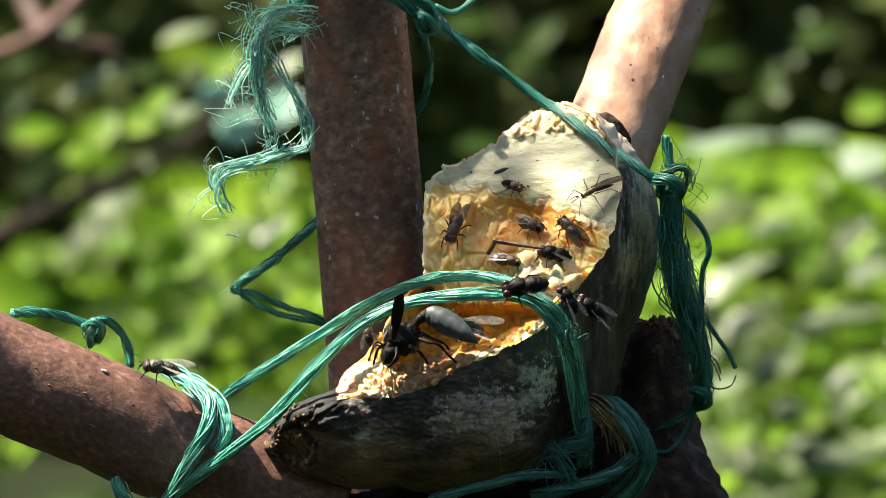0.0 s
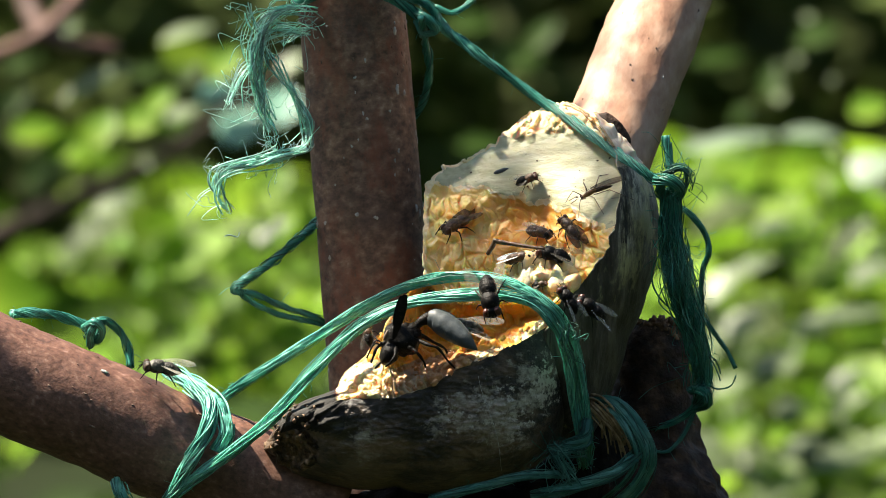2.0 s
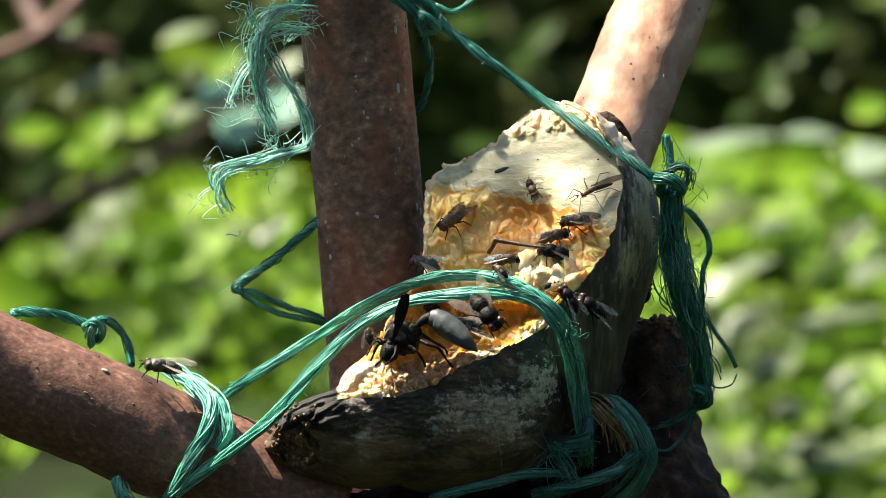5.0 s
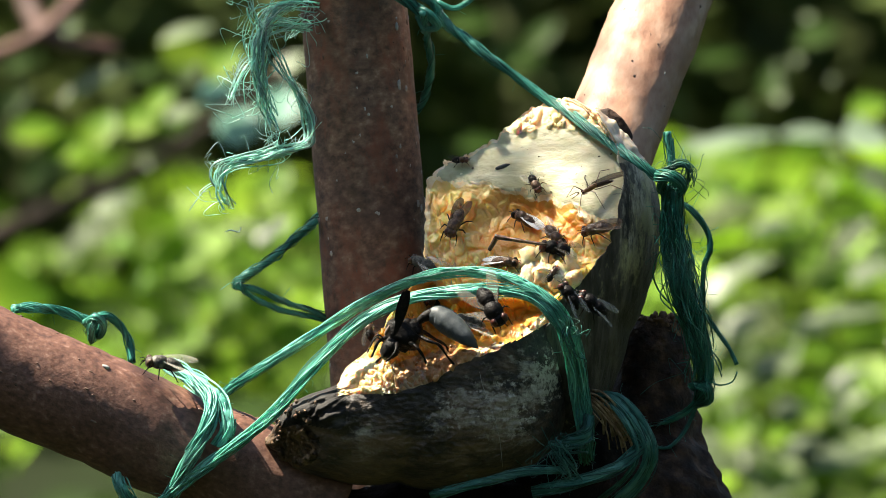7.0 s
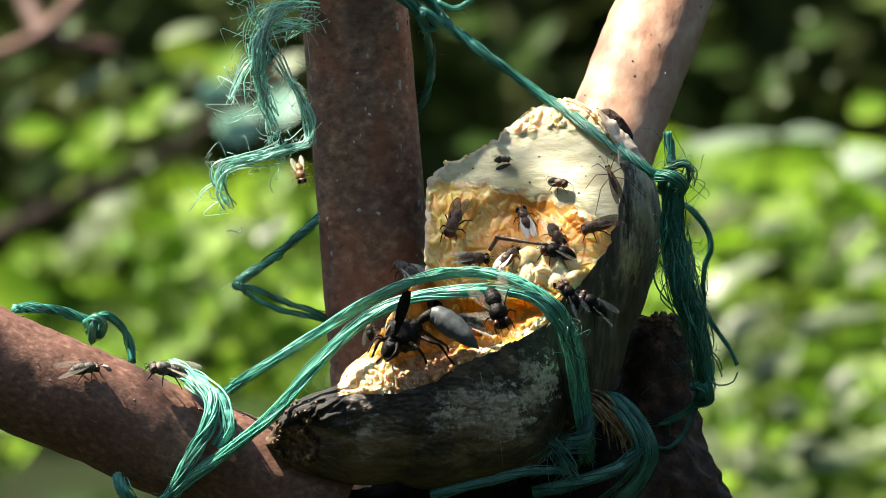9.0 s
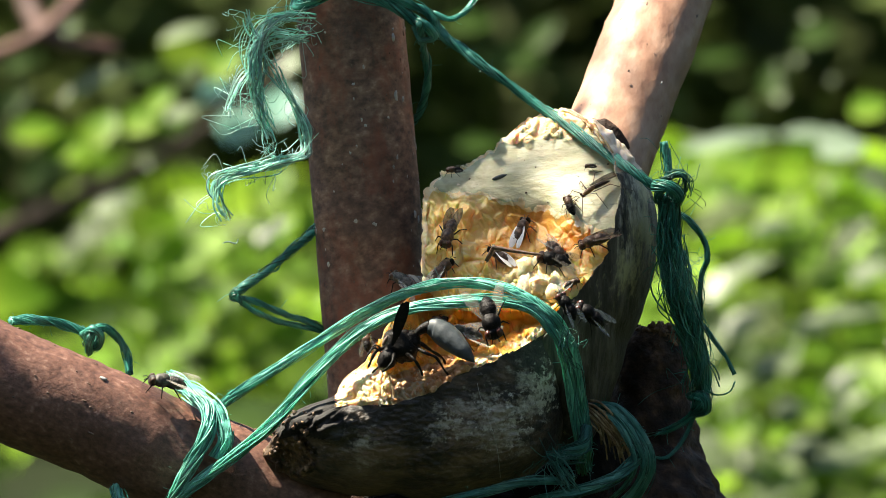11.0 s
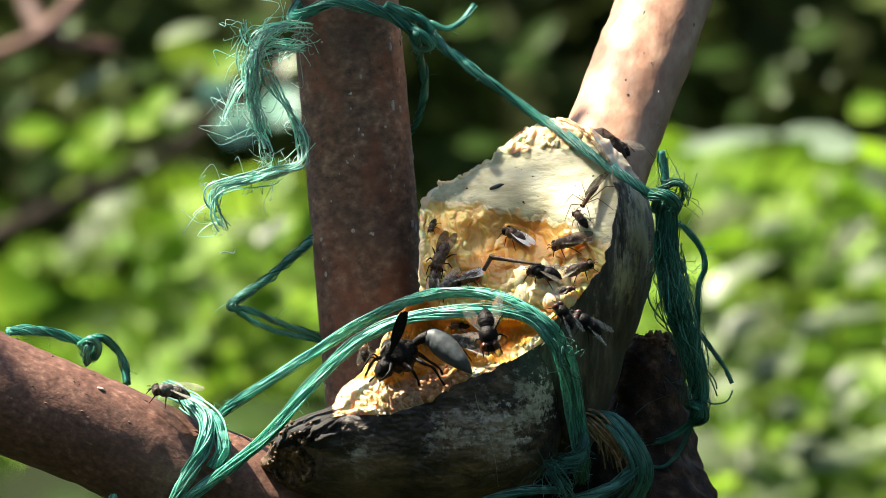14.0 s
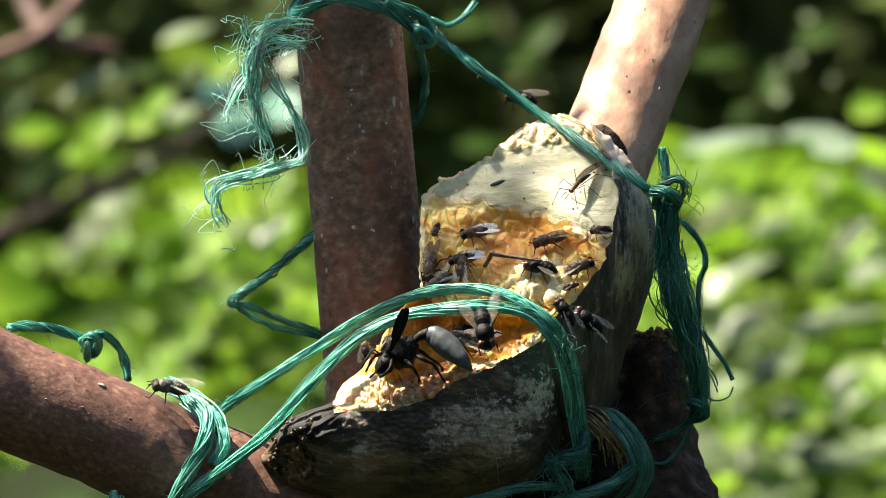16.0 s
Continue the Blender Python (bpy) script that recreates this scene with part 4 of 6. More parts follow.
def crumbs(ob, name, depth, skin, kinds, material, count, box, size, tall, label):
    """Loose torn bits of pulp half sunk in the carved surface, inside box (x0, x1, z0, z1)."""
    bm = bmesh.new()
    for _ in range(count):
        x, z = rg.uniform(box[0], box[1]), rg.uniform(box[2], box[3])
        y, k = depth(x, z)
        if k not in kinds or skin(x, z)[1] > 0.985:
            continue
        r = size * rg.uniform(0.5, 1.3)
        blob(bm, (x, y + 0.4 * r, z), (r * rg.uniform(0.7, 1.1), r * 0.8, r * tall * rg.uniform(0.7, 1.4)), Euler((rg.uniform(-0.5, 0.3), rg.gauss(0, 0.5), 0)).to_matrix(), u=9, v=7, lump=0.65, seed=x * 5 + z)
    part(name, bm, material, ob, label)["kind"] = "stuff"


crumbs(plantain_up, "pulp_crumb", upper, upper_skin, ("edge",), PULP_EDGE, 190, (-4.4, 27.6, 12.1, 26.1), 0.6, 1.3, "cream crumbs along the torn edge")
crumbs(plantain_up, "shelf_crumb", upper, upper_skin, ("edge", "moist"), PULP_EDGE, 30, (13.0, 23.5, -7.0, -1.6), 1.65, 1.1, "pale torn lumps of pulp")
rg = random.Random(21)
bm = bmesh.new()
for _ in range(26):
    x, z = rg.uniform(1.6, 29.6), rg.uniform(9.1, 18.6)
    r = rg.choice((0.1, 0.12, 0.16, 0.22))
    if upper(x, z)[1] != "dry" or upper_skin(x, z)[1] > 0.9:
        continue
    blob(bm, (x, upper(x, z)[0] - 0.05, z), (r, 0.12, r * 0.8), u=7, v=5, lump=0.4, seed=x)
part("dark_fleck", bm, CHITIN_BROWN, plantain_up)["kind"] = "stuff"
bm = bmesh.new()
blob(bm, (30.3, 13.0, 20.9), (4.1, 1.3, 2.1), Euler((0, radians(50), 0)).to_matrix(), u=32, v=20, lump=0.10, seed=3)
part("peel_flap", bm, ROT_BROWN, plantain_up, "dark curled flap of peel")
hang(plantain_up, 0, 0, 0)
plantain_low = tagged(new("plantain"), "blackened plantain half lying flat, hollowed by insects", "plantain", group="rotten plantain halves")
carved(plantain_low, lower, LO_C, LO_R, 14, {"peel": ("peel", PEEL, "blackened peel with pale mould"), "moist": ("pulp", PULP, "moist orange pulp"), "deep": ("hollow_pulp", PULP_DEEP, "amber pulp in the hollow"),
       "edge": ("torn_pulp", PULP_EDGE, "torn cream pulp edge"), "tan": ("tan_shaded_pulp", PULP_TAN, "pulp coloured tan for the wasp's shadow"),
       "wet": ("glistening_pulp", PULP_WET, "glistening pinkish-brown pulp"), "hood": ("stem_skin", HOOD, "grey wrinkled leathery stem skin"), "crust": ("stem_end", CRUST, "hollow crumbling brown stem end")}, edge_lump=0.3)
rg = random.Random(43)
# rim_crumb uses the tan colour to dim the part-shaded rim.
for nm, kinds, mtl, count, x0, x1, size, tall, lab in (("pulp_crumb", ("edge",), PULP_EDGE, 110, -18.4, -8.5, 0.5, 1.0, "cream crumbs of torn pulp"), ("rim_crumb", ("edge", "wet"), PULP_TAN, 420, 5.1, 21.6, 0.34, 1.0, "granular cream crumbs toned darker for shade along the rim"),
                                                  ("browned_crumb", ("tan", "wet"), PULP_WET, 240, -10.4, 6.6, 0.6, 0.9, "glistening browned crumbs"), ("amber_crumb", ("moist", "deep"), PULP_DEEP, 150, -16.4, 11.6, 0.85, 1.2, "amber lumps of pulp")):
    crumbs(plantain_low, nm, lower, lower_skin, kinds, mtl, count, (x0, x1, -26.4, -10.4), size, tall, lab)
rg = random.Random(31)
for nm, mtl, count in (("crumb", CRUST, 90), ("bark_crumb", RIM_BROWN, 24)):
    bm = bmesh.new()
    for _ in range(count):
        x = -31.4 + 9.5 * rg.random() ** 1.5
        z = rg.uniform(-39.4, -27.4)
        if not math.hypot(x - LO_C[0], z - LO_C[1]) < LO_R(math.atan2(z - LO_C[1], x - LO_C[0])):
            continue
        r = rg.uniform(0.2, 0.7) if nm == "crumb" else rg.uniform(0.2, 0.55)
        blob(bm, (x, lower(x, z)[0], z), (r, r * 0.8, r * rg.uniform(0.5, 1.2)), Euler((0, rg.uniform(0, 3), rg.uniform(0, 3))).to_matrix(), u=8, v=6, lump=0.8, seed=x * 3 + z)
    part(nm, bm, mtl, plantain_low)["kind"] = "stuff"
hang(plantain_low, 0, 0, 0)

# the third fruit behind, dark and shrivelled
old_fruit = tagged(new("plantain"), "shrivelled dark plantain with a broken stem end", "plantain", group="rotten plantain halves")
bm = bmesh.new()
tube(bm, glide([(38.7, 22.0, -13.2), (37.7, 22.0, -18.1), (37.2, 22.0, -25.1), (36.9, 22.0, -34.2), (35.9, 20.0, -44.3), (34.8, 18.0, -56.3)], 90),
     interp([(0.0, 4.4), (0.2, 6.4), (0.4, 7.2), (0.6, 9.2), (0.7, 12.2), (0.8, 15.5), (1.0, 19.0)]), sides=80, rough=0.12, seed=3.0, rough_scale=0.32)
part("rotten_body", bm, ROT_BROWN, old_fruit)
bm = bmesh.new()
rg = random.Random(3)
for k in range(150):
    w = 2 * math.pi * k / 75
    c = Vector((38.4 + 4.2 * math.cos(w), 22 + 4.2 * math.sin(w), -13.5 + rg.uniform(-2.2, 0.6) + 0.7 * noise.noise(Vector((math.cos(w) * 2, math.sin(w) * 2, 0)))))
    blob(bm, c, (rg.uniform(0.4, 0.9), rg.uniform(0.4, 0.9), rg.uniform(0.5, 1.5)), Euler((0, rg.gauss(0, 0.3), 0)).to_matrix(), u=7, v=6, lump=0.7, seed=k)
part("broken_rim", bm, RIM_BROWN, old_fruit, "ragged brown broken stem rim")
hang(old_fruit, 0, 0, 0)
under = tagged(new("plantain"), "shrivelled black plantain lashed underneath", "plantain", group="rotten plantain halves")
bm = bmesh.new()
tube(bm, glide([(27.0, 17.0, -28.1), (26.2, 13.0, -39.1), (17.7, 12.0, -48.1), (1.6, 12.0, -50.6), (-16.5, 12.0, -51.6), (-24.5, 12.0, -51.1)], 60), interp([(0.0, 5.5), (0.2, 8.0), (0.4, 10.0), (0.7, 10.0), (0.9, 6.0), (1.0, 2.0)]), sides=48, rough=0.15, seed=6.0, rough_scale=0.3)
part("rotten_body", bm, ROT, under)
bm = bmesh.new()
rg = random.Random(17)
for _ in range(26):
    o = Vector((rg.gauss(0, 0.5), rg.gauss(0, 0.4), rg.gauss(0, 0.6)))
    tube(bm, glide([Vector((25.6, -3.0, -27.1)) + o, Vector((28.1, -6.0, -28.6)) + o * 1.6, Vector((30.7, -6.0, -31.6)) + o * 1.8, Vector((31.8, -3.0, -34.9)) + o * 2.2], 14), rg.uniform(0.1, 0.24), sides=5)
part("dry_fibre", bm, PEEL_RIM, under, "tuft of dry brown fibres")["kind"] = "stuff"
hang(under, 0, 0, 0)


# ---- green twine ----
def cord(name, paths, label, fuzz=0.0, seed=1, fibre=None):
    """A length of fibrous twine: each path is (points, width, fibres, twist turns)."""
    rg = random.Random(seed)
    ob = tagged(new(name), label, "twine", group="green twine lashings")
    for pts, width, fibres, turns in paths:
        length = sum((Vector(b) - Vector(a)).length for a, b in zip(pts, pts[1:]))
        n = max(14, int(length * 1.6))
        path = glide(pts, n)
        fr = frames_along(path)
        sd = rg.uniform(0, 90)
        bm = bmesh.new()
        tube(bm, path, width * 0.30, sides=12, rough=0.5, seed=sd, rough_scale=0.8)
        strand = part("strand", bm, fibre or TWINE, ob)
        bm = bmesh.new()
        for f in range(int(fibres * 2.4)):
            w0, s2 = rg.uniform(0, 2 * math.pi), rg.uniform(0, 90)
            whole = rg.random() < 0.75
            k0 = 0 if whole else rg.randrange(0, max(1, n - 12))
            k1 = n if whole else min(n, k0 + rg.randrange(8, max(9, n)))
            rad = width * rg.uniform(0.035, 0.075)
            r0 = width * rg.uniform(0.22, 0.5)
            line = []
            for k in range(k0, k1):
                t, a, b = fr[k]
                u = k / (n - 1)
                w = w0 + turns * 2 * math.pi * u + 1.1 * noise.noise(Vector((s2, u * length * 0.10, 0)))
                r = r0 * (1 + 0.5 * noise.noise(Vector((s2, 3, u * length * 0.13))))
                line.append(path[k] + (a * math.cos(w) + b * math.sin(w) * 0.8) * r)
            if len(line) > 3:
                tube(bm, line, rad, sides=5, flat=0.55)
        for f in range(int(length * fuzz)):
            k = rg.randrange(2, n - 2)
            t, a, b = fr[k]
            w = rg.uniform(0, 2 * math.pi)
            d = (a * math.cos(w) + b * math.sin(w) + t * rg.uniform(-0.8, 0.8)).normalized()
            q = path[k] + d * width * 0.3
            ln = rg.uniform(0.5, 2.2)
            bent = Vector((rg.gauss(0, 0.5), rg.gauss(0, 0.5), rg.gauss(-0.2, 0.5)))
            tube(bm, glide([q, q + d * ln * 0.5 + bent * 0.3, q + d * ln + bent * ln * 0.6], 6), 0.04, sides=3)
        part("loose_fibre", bm, fibre or TWINE, strand)["kind"] = "stuff"
    hang(ob, 0, 0, 0)
    return ob


def frayed(name, paths, label, seed, fibre=None):
    """Unravelled twine: wandering single fibres along each path (points, spread, fibres, hairs)."""
    rg = random.Random(seed)
    ob = tagged(new(name), label, "twine", group="green twine lashings")
    for pts, spread, fibres, hairs in paths:
        bm = bmesh.new()
        length = sum((Vector(b) - Vector(a)).length for a, b in zip(pts, pts[1:]))
        n = max(16, int(length * 1.6))
        path = glide(pts, n)
        for f in range(fibres):
            s2 = rg.uniform(0, 90)
            k0 = rg.randrange(0, n // 3)
            k1 = n - rg.randrange(0, n // 3)
            off = Vector((rg.gauss(0, 0.35), rg.gauss(0, 0.35), rg.gauss(0, 0.35))) * spread
            line = []
            for k in range(k0, k1):
                v = Vector((s2, k / n * length * 0.11, 0))
                line.append(path[k] + off + Vector((noise.noise(v), noise.noise(v + Vector((0, 0, 9))), noise.noise(v + Vector((0, 0, 19))))) * spread * 1.5)
            tube(bm, line, rg.uniform(0.08, 0.20), sides=4, flat=0.5)
        strand = part("strand", bm, fibre or TWINE, ob)
        strand["kind"] = "stuff"
        bm = bmesh.new()
        for f in range(hairs):
            k = rg.randrange(1, n - 1)
            d = Vector((rg.gauss(-0.25, 0.7), rg.gauss(0, 0.5), rg.gauss(-0.1, 0.7)))
            ln = rg.uniform(1.0, 5.0)
            c1 = Vector((rg.gauss(0, 1), rg.gauss(0, 0.6), rg.gauss(0, 1))) * ln * 0.25
            c2 = Vector((rg.gauss(0, 1), rg.gauss(0, 0.6), rg.gauss(-0.3, 1))) * ln * 0.35
            p = path[k]
            tube(bm, glide([p, p + d * ln * 0.4 + c1, p + d * ln * 0.75 + c2, p + d * ln + c1 * -0.5], 12), 0.055, sides=3)
        part("loose_fibre", bm, fibre or TWINE, strand)["kind"] = "stuff"
    hang(ob, 0, 0, 0)
    return ob


cord("twine", [
    ([(-39.3, 6.0, -26.6), (-34.4, 2.0, -23.1), (-22.4, -4.0, -15.5), (-13.4, -8.0, -9.9), (-4.4, -12.0, -5.9), (4.6, -17.0, -4.7), (13.5, -19.0, -6.6), (19.9, -20.0, -11.3), (23.2, -15.5, -17.8), (24.6, -10.5, -25.7), (25.3, -8.0, -30.7), (25.5, -4.0, -34.8), (25.6, 4.0, -37.5), (25.8, 15.0, -38.9)], 2.2, 18, 0.5),
    ([(-50.4, -2.0, -45.9), (-44.3, -6.0, -40.8), (-38.3, -8.0, -36.3), (-30.3, -11.0, -29.8), (-22.3, -13.0, -20.8), (-14.3, -14.0, -13.3), (-5.4, -16.0, -9.3), (6.5, -19.0, -7.8), (15.0, -20.0, -9.0), (19.9, -20.0, -13.3), (22.2, -15.0, -19.7), (23.4, -10.5, -27.7), (24.3, -8.0, -32.7), (24.7, -4.0, -35.8), (25.2, 4.0, -38.0), (25.6, 15.0, -39.6)], 2.4, 20, 0.45),
], "doubled green plastic twine arched over the plantain", fuzz=0.5, seed=2)
cord("twine", [
    ([(-48.7, 14.0, -21.5), (-44.5, 4.0, -23.5), (-39.9, -3.0, -27.1), (-38.1, -6.0, -31.8), (-39.8, -6.0, -35.8)], 3.0, 18, 0.3),
    ([(-44.7, 4.0, -23.7), (-41.2, -3.0, -27.1), (-41.7, -6.0, -31.8), (-44.3, -6.5, -36.8), (-46.5, -5.0, -40.8), (-49.4, -2.0, -45.9)], 3.0, 20, 0.3),
    ([(-57.9, 0.0, -40.9), (-56.9, -2.0, -43.4), (-54.4, 0.0, -46.9)], 3.0, 12, 0.2),
], "green twine wound round the slanting stick", fuzz=0.5, seed=3)
cord("twine", [
    ([(-76.7, 10.0, -11.5), (-72.7, 12.0, -11.1), (-67.8, 14.0, -12.0), (-62.3, 15.0, -14.2), (-61.6, 15.0, -16.5)], 2.0, 12, 1.5),
    ([(-62.8, 15.0, -16.0), (-63.2, 13.0, -14.0), (-60.9, 13.0, -12.6), (-58.2, 15.0, -14.0), (-56.2, 16.0, -17.2), (-55.5, 15.0, -21.0)], 1.9, 12, 1.5),
    ([(-63.9, 13.0, -13.8), (-62.0, 10.0, -12.8), (-60.5, 11.0, -14.2), (-61.3, 14.0, -16.2), (-63.2, 15.0, -15.8)], 1.7, 9, 0.3),
    ([(-62.7, 14.0, -17.2), (-62.8, 10.0, -15.0), (-61.7, 11.0, -13.2), (-60.1, 13.0, -12.6)], 1.7, 9, 0.3),
], "knotted green twine end looping behind the stick", fuzz=0.4, seed=4, fibre=TWINE_SHADED)
cord("twine", [
    ([(-21.1, 24.0, 6.2), (-24.6, 22.0, 2.9), (-30.6, 18.0, -2.3), (-36.8, 16.0, -6.7), (-35.4, 16.0, -8.0)], 1.9, 12, 3.0),
    ([(-37.1, 16.0, -7.3), (-33.6, 17.0, -8.0), (-26.6, 20.0, -10.8), (-18.6, 26.0, -13.8)], 1.4, 9, 2.0),
    ([(-36.1, 17.0, -7.6), (-33.1, 18.0, -10.0), (-27.6, 20.0, -12.0), (-18.6, 26.0, -14.0)], 1.3, 9, 2.0),
], "twisted green twine hooked behind the upright stick", fuzz=0.3, seed=5, fibre=TWINE_SHADED)
cord("twine", [
    ([(-24.6, 22.0, 47.5), (-25.5, 14.0, 44.2), (-18.4, 11.0, 47.0), (-10.4, 12.0, 45.2), (-4.4, 14.0, 41.7), (-0.9, 14.0, 39.4)], 2.4, 14, 1.5),
    ([(-9.4, 12.0, 46.2), (-2.4, 14.0, 43.3), (0.6, 14.0, 39.3), (6.6, 13.0, 34.5), (17.7, 12.0, 26.4), (27.6, 1.0, 19.3), (33.5, -5.0, 15.1), (38.0, -6.0, 11.9)], 1.95, 18, 2.6),
    ([(-3.9, 9.0, 41.2), (-3.2, 18.0, 37.4), (-2.4, 22.0, 31.4), (-3.6, 26.0, 26.4), (-6.0, 30.0, 22.9)], 1.8, 11, 3.0),
    ([(-5.4, 14.0, 42.2), (-2.9, 11.0, 41.4), (-0.9, 12.0, 39.0), (-3.4, 14.0, 38.4), (-4.9, 15.0, 40.8)], 1.6, 9, 0.5),
    ([(-1.4, 14.0, 43.3), (1.6, 14.0, 42.1), (4.6, 15.0, 43.8), (6.6, 16.0, 46.4)], 1.3, 9, 0.5),
], "taut green twine tied at the top of the upright stick", fuzz=0.4, seed=6, fibre=TWINE_SHADED)
cord("twine", [
    ([(39.5, -4.0, 20.1), (39.9, -4.0, 16.6), (40.3, -5.0, 13.1), (40.5, -5.0, 9.6)], 2.0, 12, 0.3),
    ([(37.5, -7.0, 12.3), (40.0, -9.0, 12.1), (42.0, -7.0, 10.6), (40.5, -5.0, 8.9), (38.3, -5.0, 10.1), (39.0, -8.0, 12.3)], 2.2, 12, 0.6),
    ([(39.6, -5.0, 10.6), (39.4, -3.0, 4.1), (40.2, -1.0, -2.9), (42.3, 2.0, -10.4), (44.6, 6.0, -17.9), (45.9, 8.0, -23.0), (45.6, 10.0, -27.2)], 3.0, 26, 0.7),
    ([(40.8, -6.0, 9.6), (41.3, -4.0, 3.1), (42.3, -2.0, -3.9), (44.1, 1.0, -11.4), (46.2, 4.0, -18.4), (46.6, 7.0, -24.0), (45.8, 9.0, -27.2)], 2.6, 24, 0.8),
    ([(39.3, -4.0, 9.0), (38.9, -2.0, 1.0), (40.4, 0.0, -6.9), (43.0, 4.0, -14.4), (45.4, 6.0, -21.0)], 1.6, 14, 1.0),
    ([(41.1, -2.0, 8.1), (44.0, -2.0, 6.0), (46.5, 0.0, 2.6), (47.0, 0.0, -0.6), (46.0, 1.0, -3.9), (45.7, 2.0, -9.9), (46.4, 5.0, -18.9)], 1.3, 14, 0.6),
    ([(46.3, 3.0, -12.4), (48.4, 3.0, -15.4), (50.4, 3.0, -18.2), (51.8, 3.0, -21.2)], 1.1, 10, 0.2),
    ([(51.9, 3.0, -22.4), (51.0, 3.0, -24.2), (48.8, 3.0, -24.8), (47.0, 4.0, -24.0)], 0.4, 4, 0.2),
    ([(43.9, 8.0, -25.0), (46.7, 5.0, -25.2), (47.1, 7.0, -27.4), (44.8, 11.0, -28.2)], 2.2, 12, 0.3),
    ([(46.0, 10.0, -26.0), (43.8, 11.0, -29.0), (40.3, 13.0, -31.1), (35.8, 14.0, -32.3), (31.2, 12.0, -32.6)], 1.3, 10, 0.3),
], "frayed bundle of green twine hanging beside the plantain", fuzz=0.9, seed=7, fibre=TWINE_SHADED)
cord("twine", [
    ([(25.5, -10.0, -30.3), (25.0, -12.0, -33.2), (22.0, -13.0, -34.7), (20.5, -12.0, -35.7)], 2.6, 14, 0.5),
    ([(27.1, -4.0, -27.1), (30.0, -6.0, -27.3), (33.5, -8.0, -31.3), (35.8, -8.0, -36.3), (34.3, -6.0, -40.8), (29.6, -4.0, -45.8)], 2.0, 16, 0.4),
    ([(26.1, -3.0, -26.7), (30.5, -5.0, -26.6), (34.5, -7.0, -30.3), (37.0, -7.0, -35.8), (35.7, -5.0, -41.0), (31.6, -3.0, -46.3)], 1.6, 12, 0.4),
    ([(27.5, -5.0, -28.0), (30.0, -7.0, -28.8), (32.7, -9.0, -32.3), (34.0, -9.0, -36.6), (32.0, -8.0, -40.8), (27.5, -5.0, -44.8)], 1.2, 9, 0.5),
    ([(35.5, -7.0, -34.8), (30.5, -11.0, -39.2), (23.5, -13.0, -41.7), (15.5, -12.0, -43.7)], 2.4, 14, 0.4),
    ([(21.5, -12.0, -39.7), (14.5, -15.0, -39.9), (6.6, -15.0, -41.8), (-2.4, -13.0, -44.2)], 2.0, 12, 0.4),
    ([(32.7, 8.0, -33.2), (36.2, 9.0, -35.2), (39.6, 10.0, -36.0), (42.4, 11.0, -33.5), (44.4, 11.0, -29.5), (45.8, 10.0, -26.6)], 0.9, 7, 0.3),
], "dark green twine knotted under the plantain", fuzz=1.0, seed=8, fibre=TWINE_SHADED_DIRTY)


frayed("twine", [
    ([(-22.6, 20.0, 43.2), (-26.5, 6.0, 42.8), (-30.4, 3.0, 41.1), (-32.6, 2.0, 37.1), (-33.2, 2.0, 32.1), (-32.6, 2.0, 27.1), (-31.4, 3.0, 22.6), (-29.8, 3.0, 18.3)], 1.9, 36, 70),
    ([(-22.6, 20.0, 39.4), (-26.0, 8.0, 39.2), (-29.9, 4.0, 38.6), (-32.2, 3.0, 35.6), (-32.2, 3.0, 29.1)], 1.3, 18, 22),
    ([(-31.4, 3.0, 36.1), (-28.4, 3.0, 31.6), (-26.0, 5.0, 27.2), (-24.2, 6.0, 22.7), (-24.2, 6.0, 19.1), (-26.4, 4.0, 17.1), (-31.4, 2.0, 15.9), (-36.9, 1.0, 14.7), (-39.6, 1.0, 12.9)], 1.3, 18, 40),
    ([(-30.4, 3.0, 19.1), (-28.4, 3.0, 17.3), (-31.4, 2.0, 15.9), (-36.9, 1.0, 14.7), (-39.6, 1.0, 13.3), (-40.0, 1.0, 10.6), (-38.6, 1.0, 7.9), (-38.2, 1.0, 6.3)], 1.3, 20, 36),
    ([(-39.8, 1.0, 11.1), (-42.4, 1.0, 9.6), (-45.2, 1.0, 5.9)], 0.15, 2, 0),
    ([(-32.9, 2.0, 34.1), (-35.4, 1.0, 32.1), (-37.2, 1.0, 28.1), (-37.8, 0.0, 25.3)], 1.2, 6, 20),
    ([(-32.4, 2.0, 38.1), (-33.9, 1.0, 40.6), (-34.4, 1.0, 43.3)], 0.8, 5, 12),
    ([(-39.2, 1.0, 2.1), (-37.9, 1.0, 2.6), (-36.4, 1.0, 2.3), (-36.0, 1.0, 3.1)], 0.1, 2, 0),
], "frayed pale green twine end tangled beside the stick", 9, TWINE_SUNLIT)
frayed("twine", [
    ([(40.0, -6.0, 8.1), (40.2, -4.0, -0.9), (42.4, -1.0, -9.9), (45.0, 3.0, -17.9), (46.2, 6.0, -25.0)], 2.6, 46, 60),
    ([(41.5, -6.0, 6.1), (43.2, -4.0, -2.9), (45.0, -1.0, -11.9), (46.9, 3.0, -19.9)], 1.8, 16, 30),
], "loose net of dark green twine fibres", 12, TWINE_SHADED)
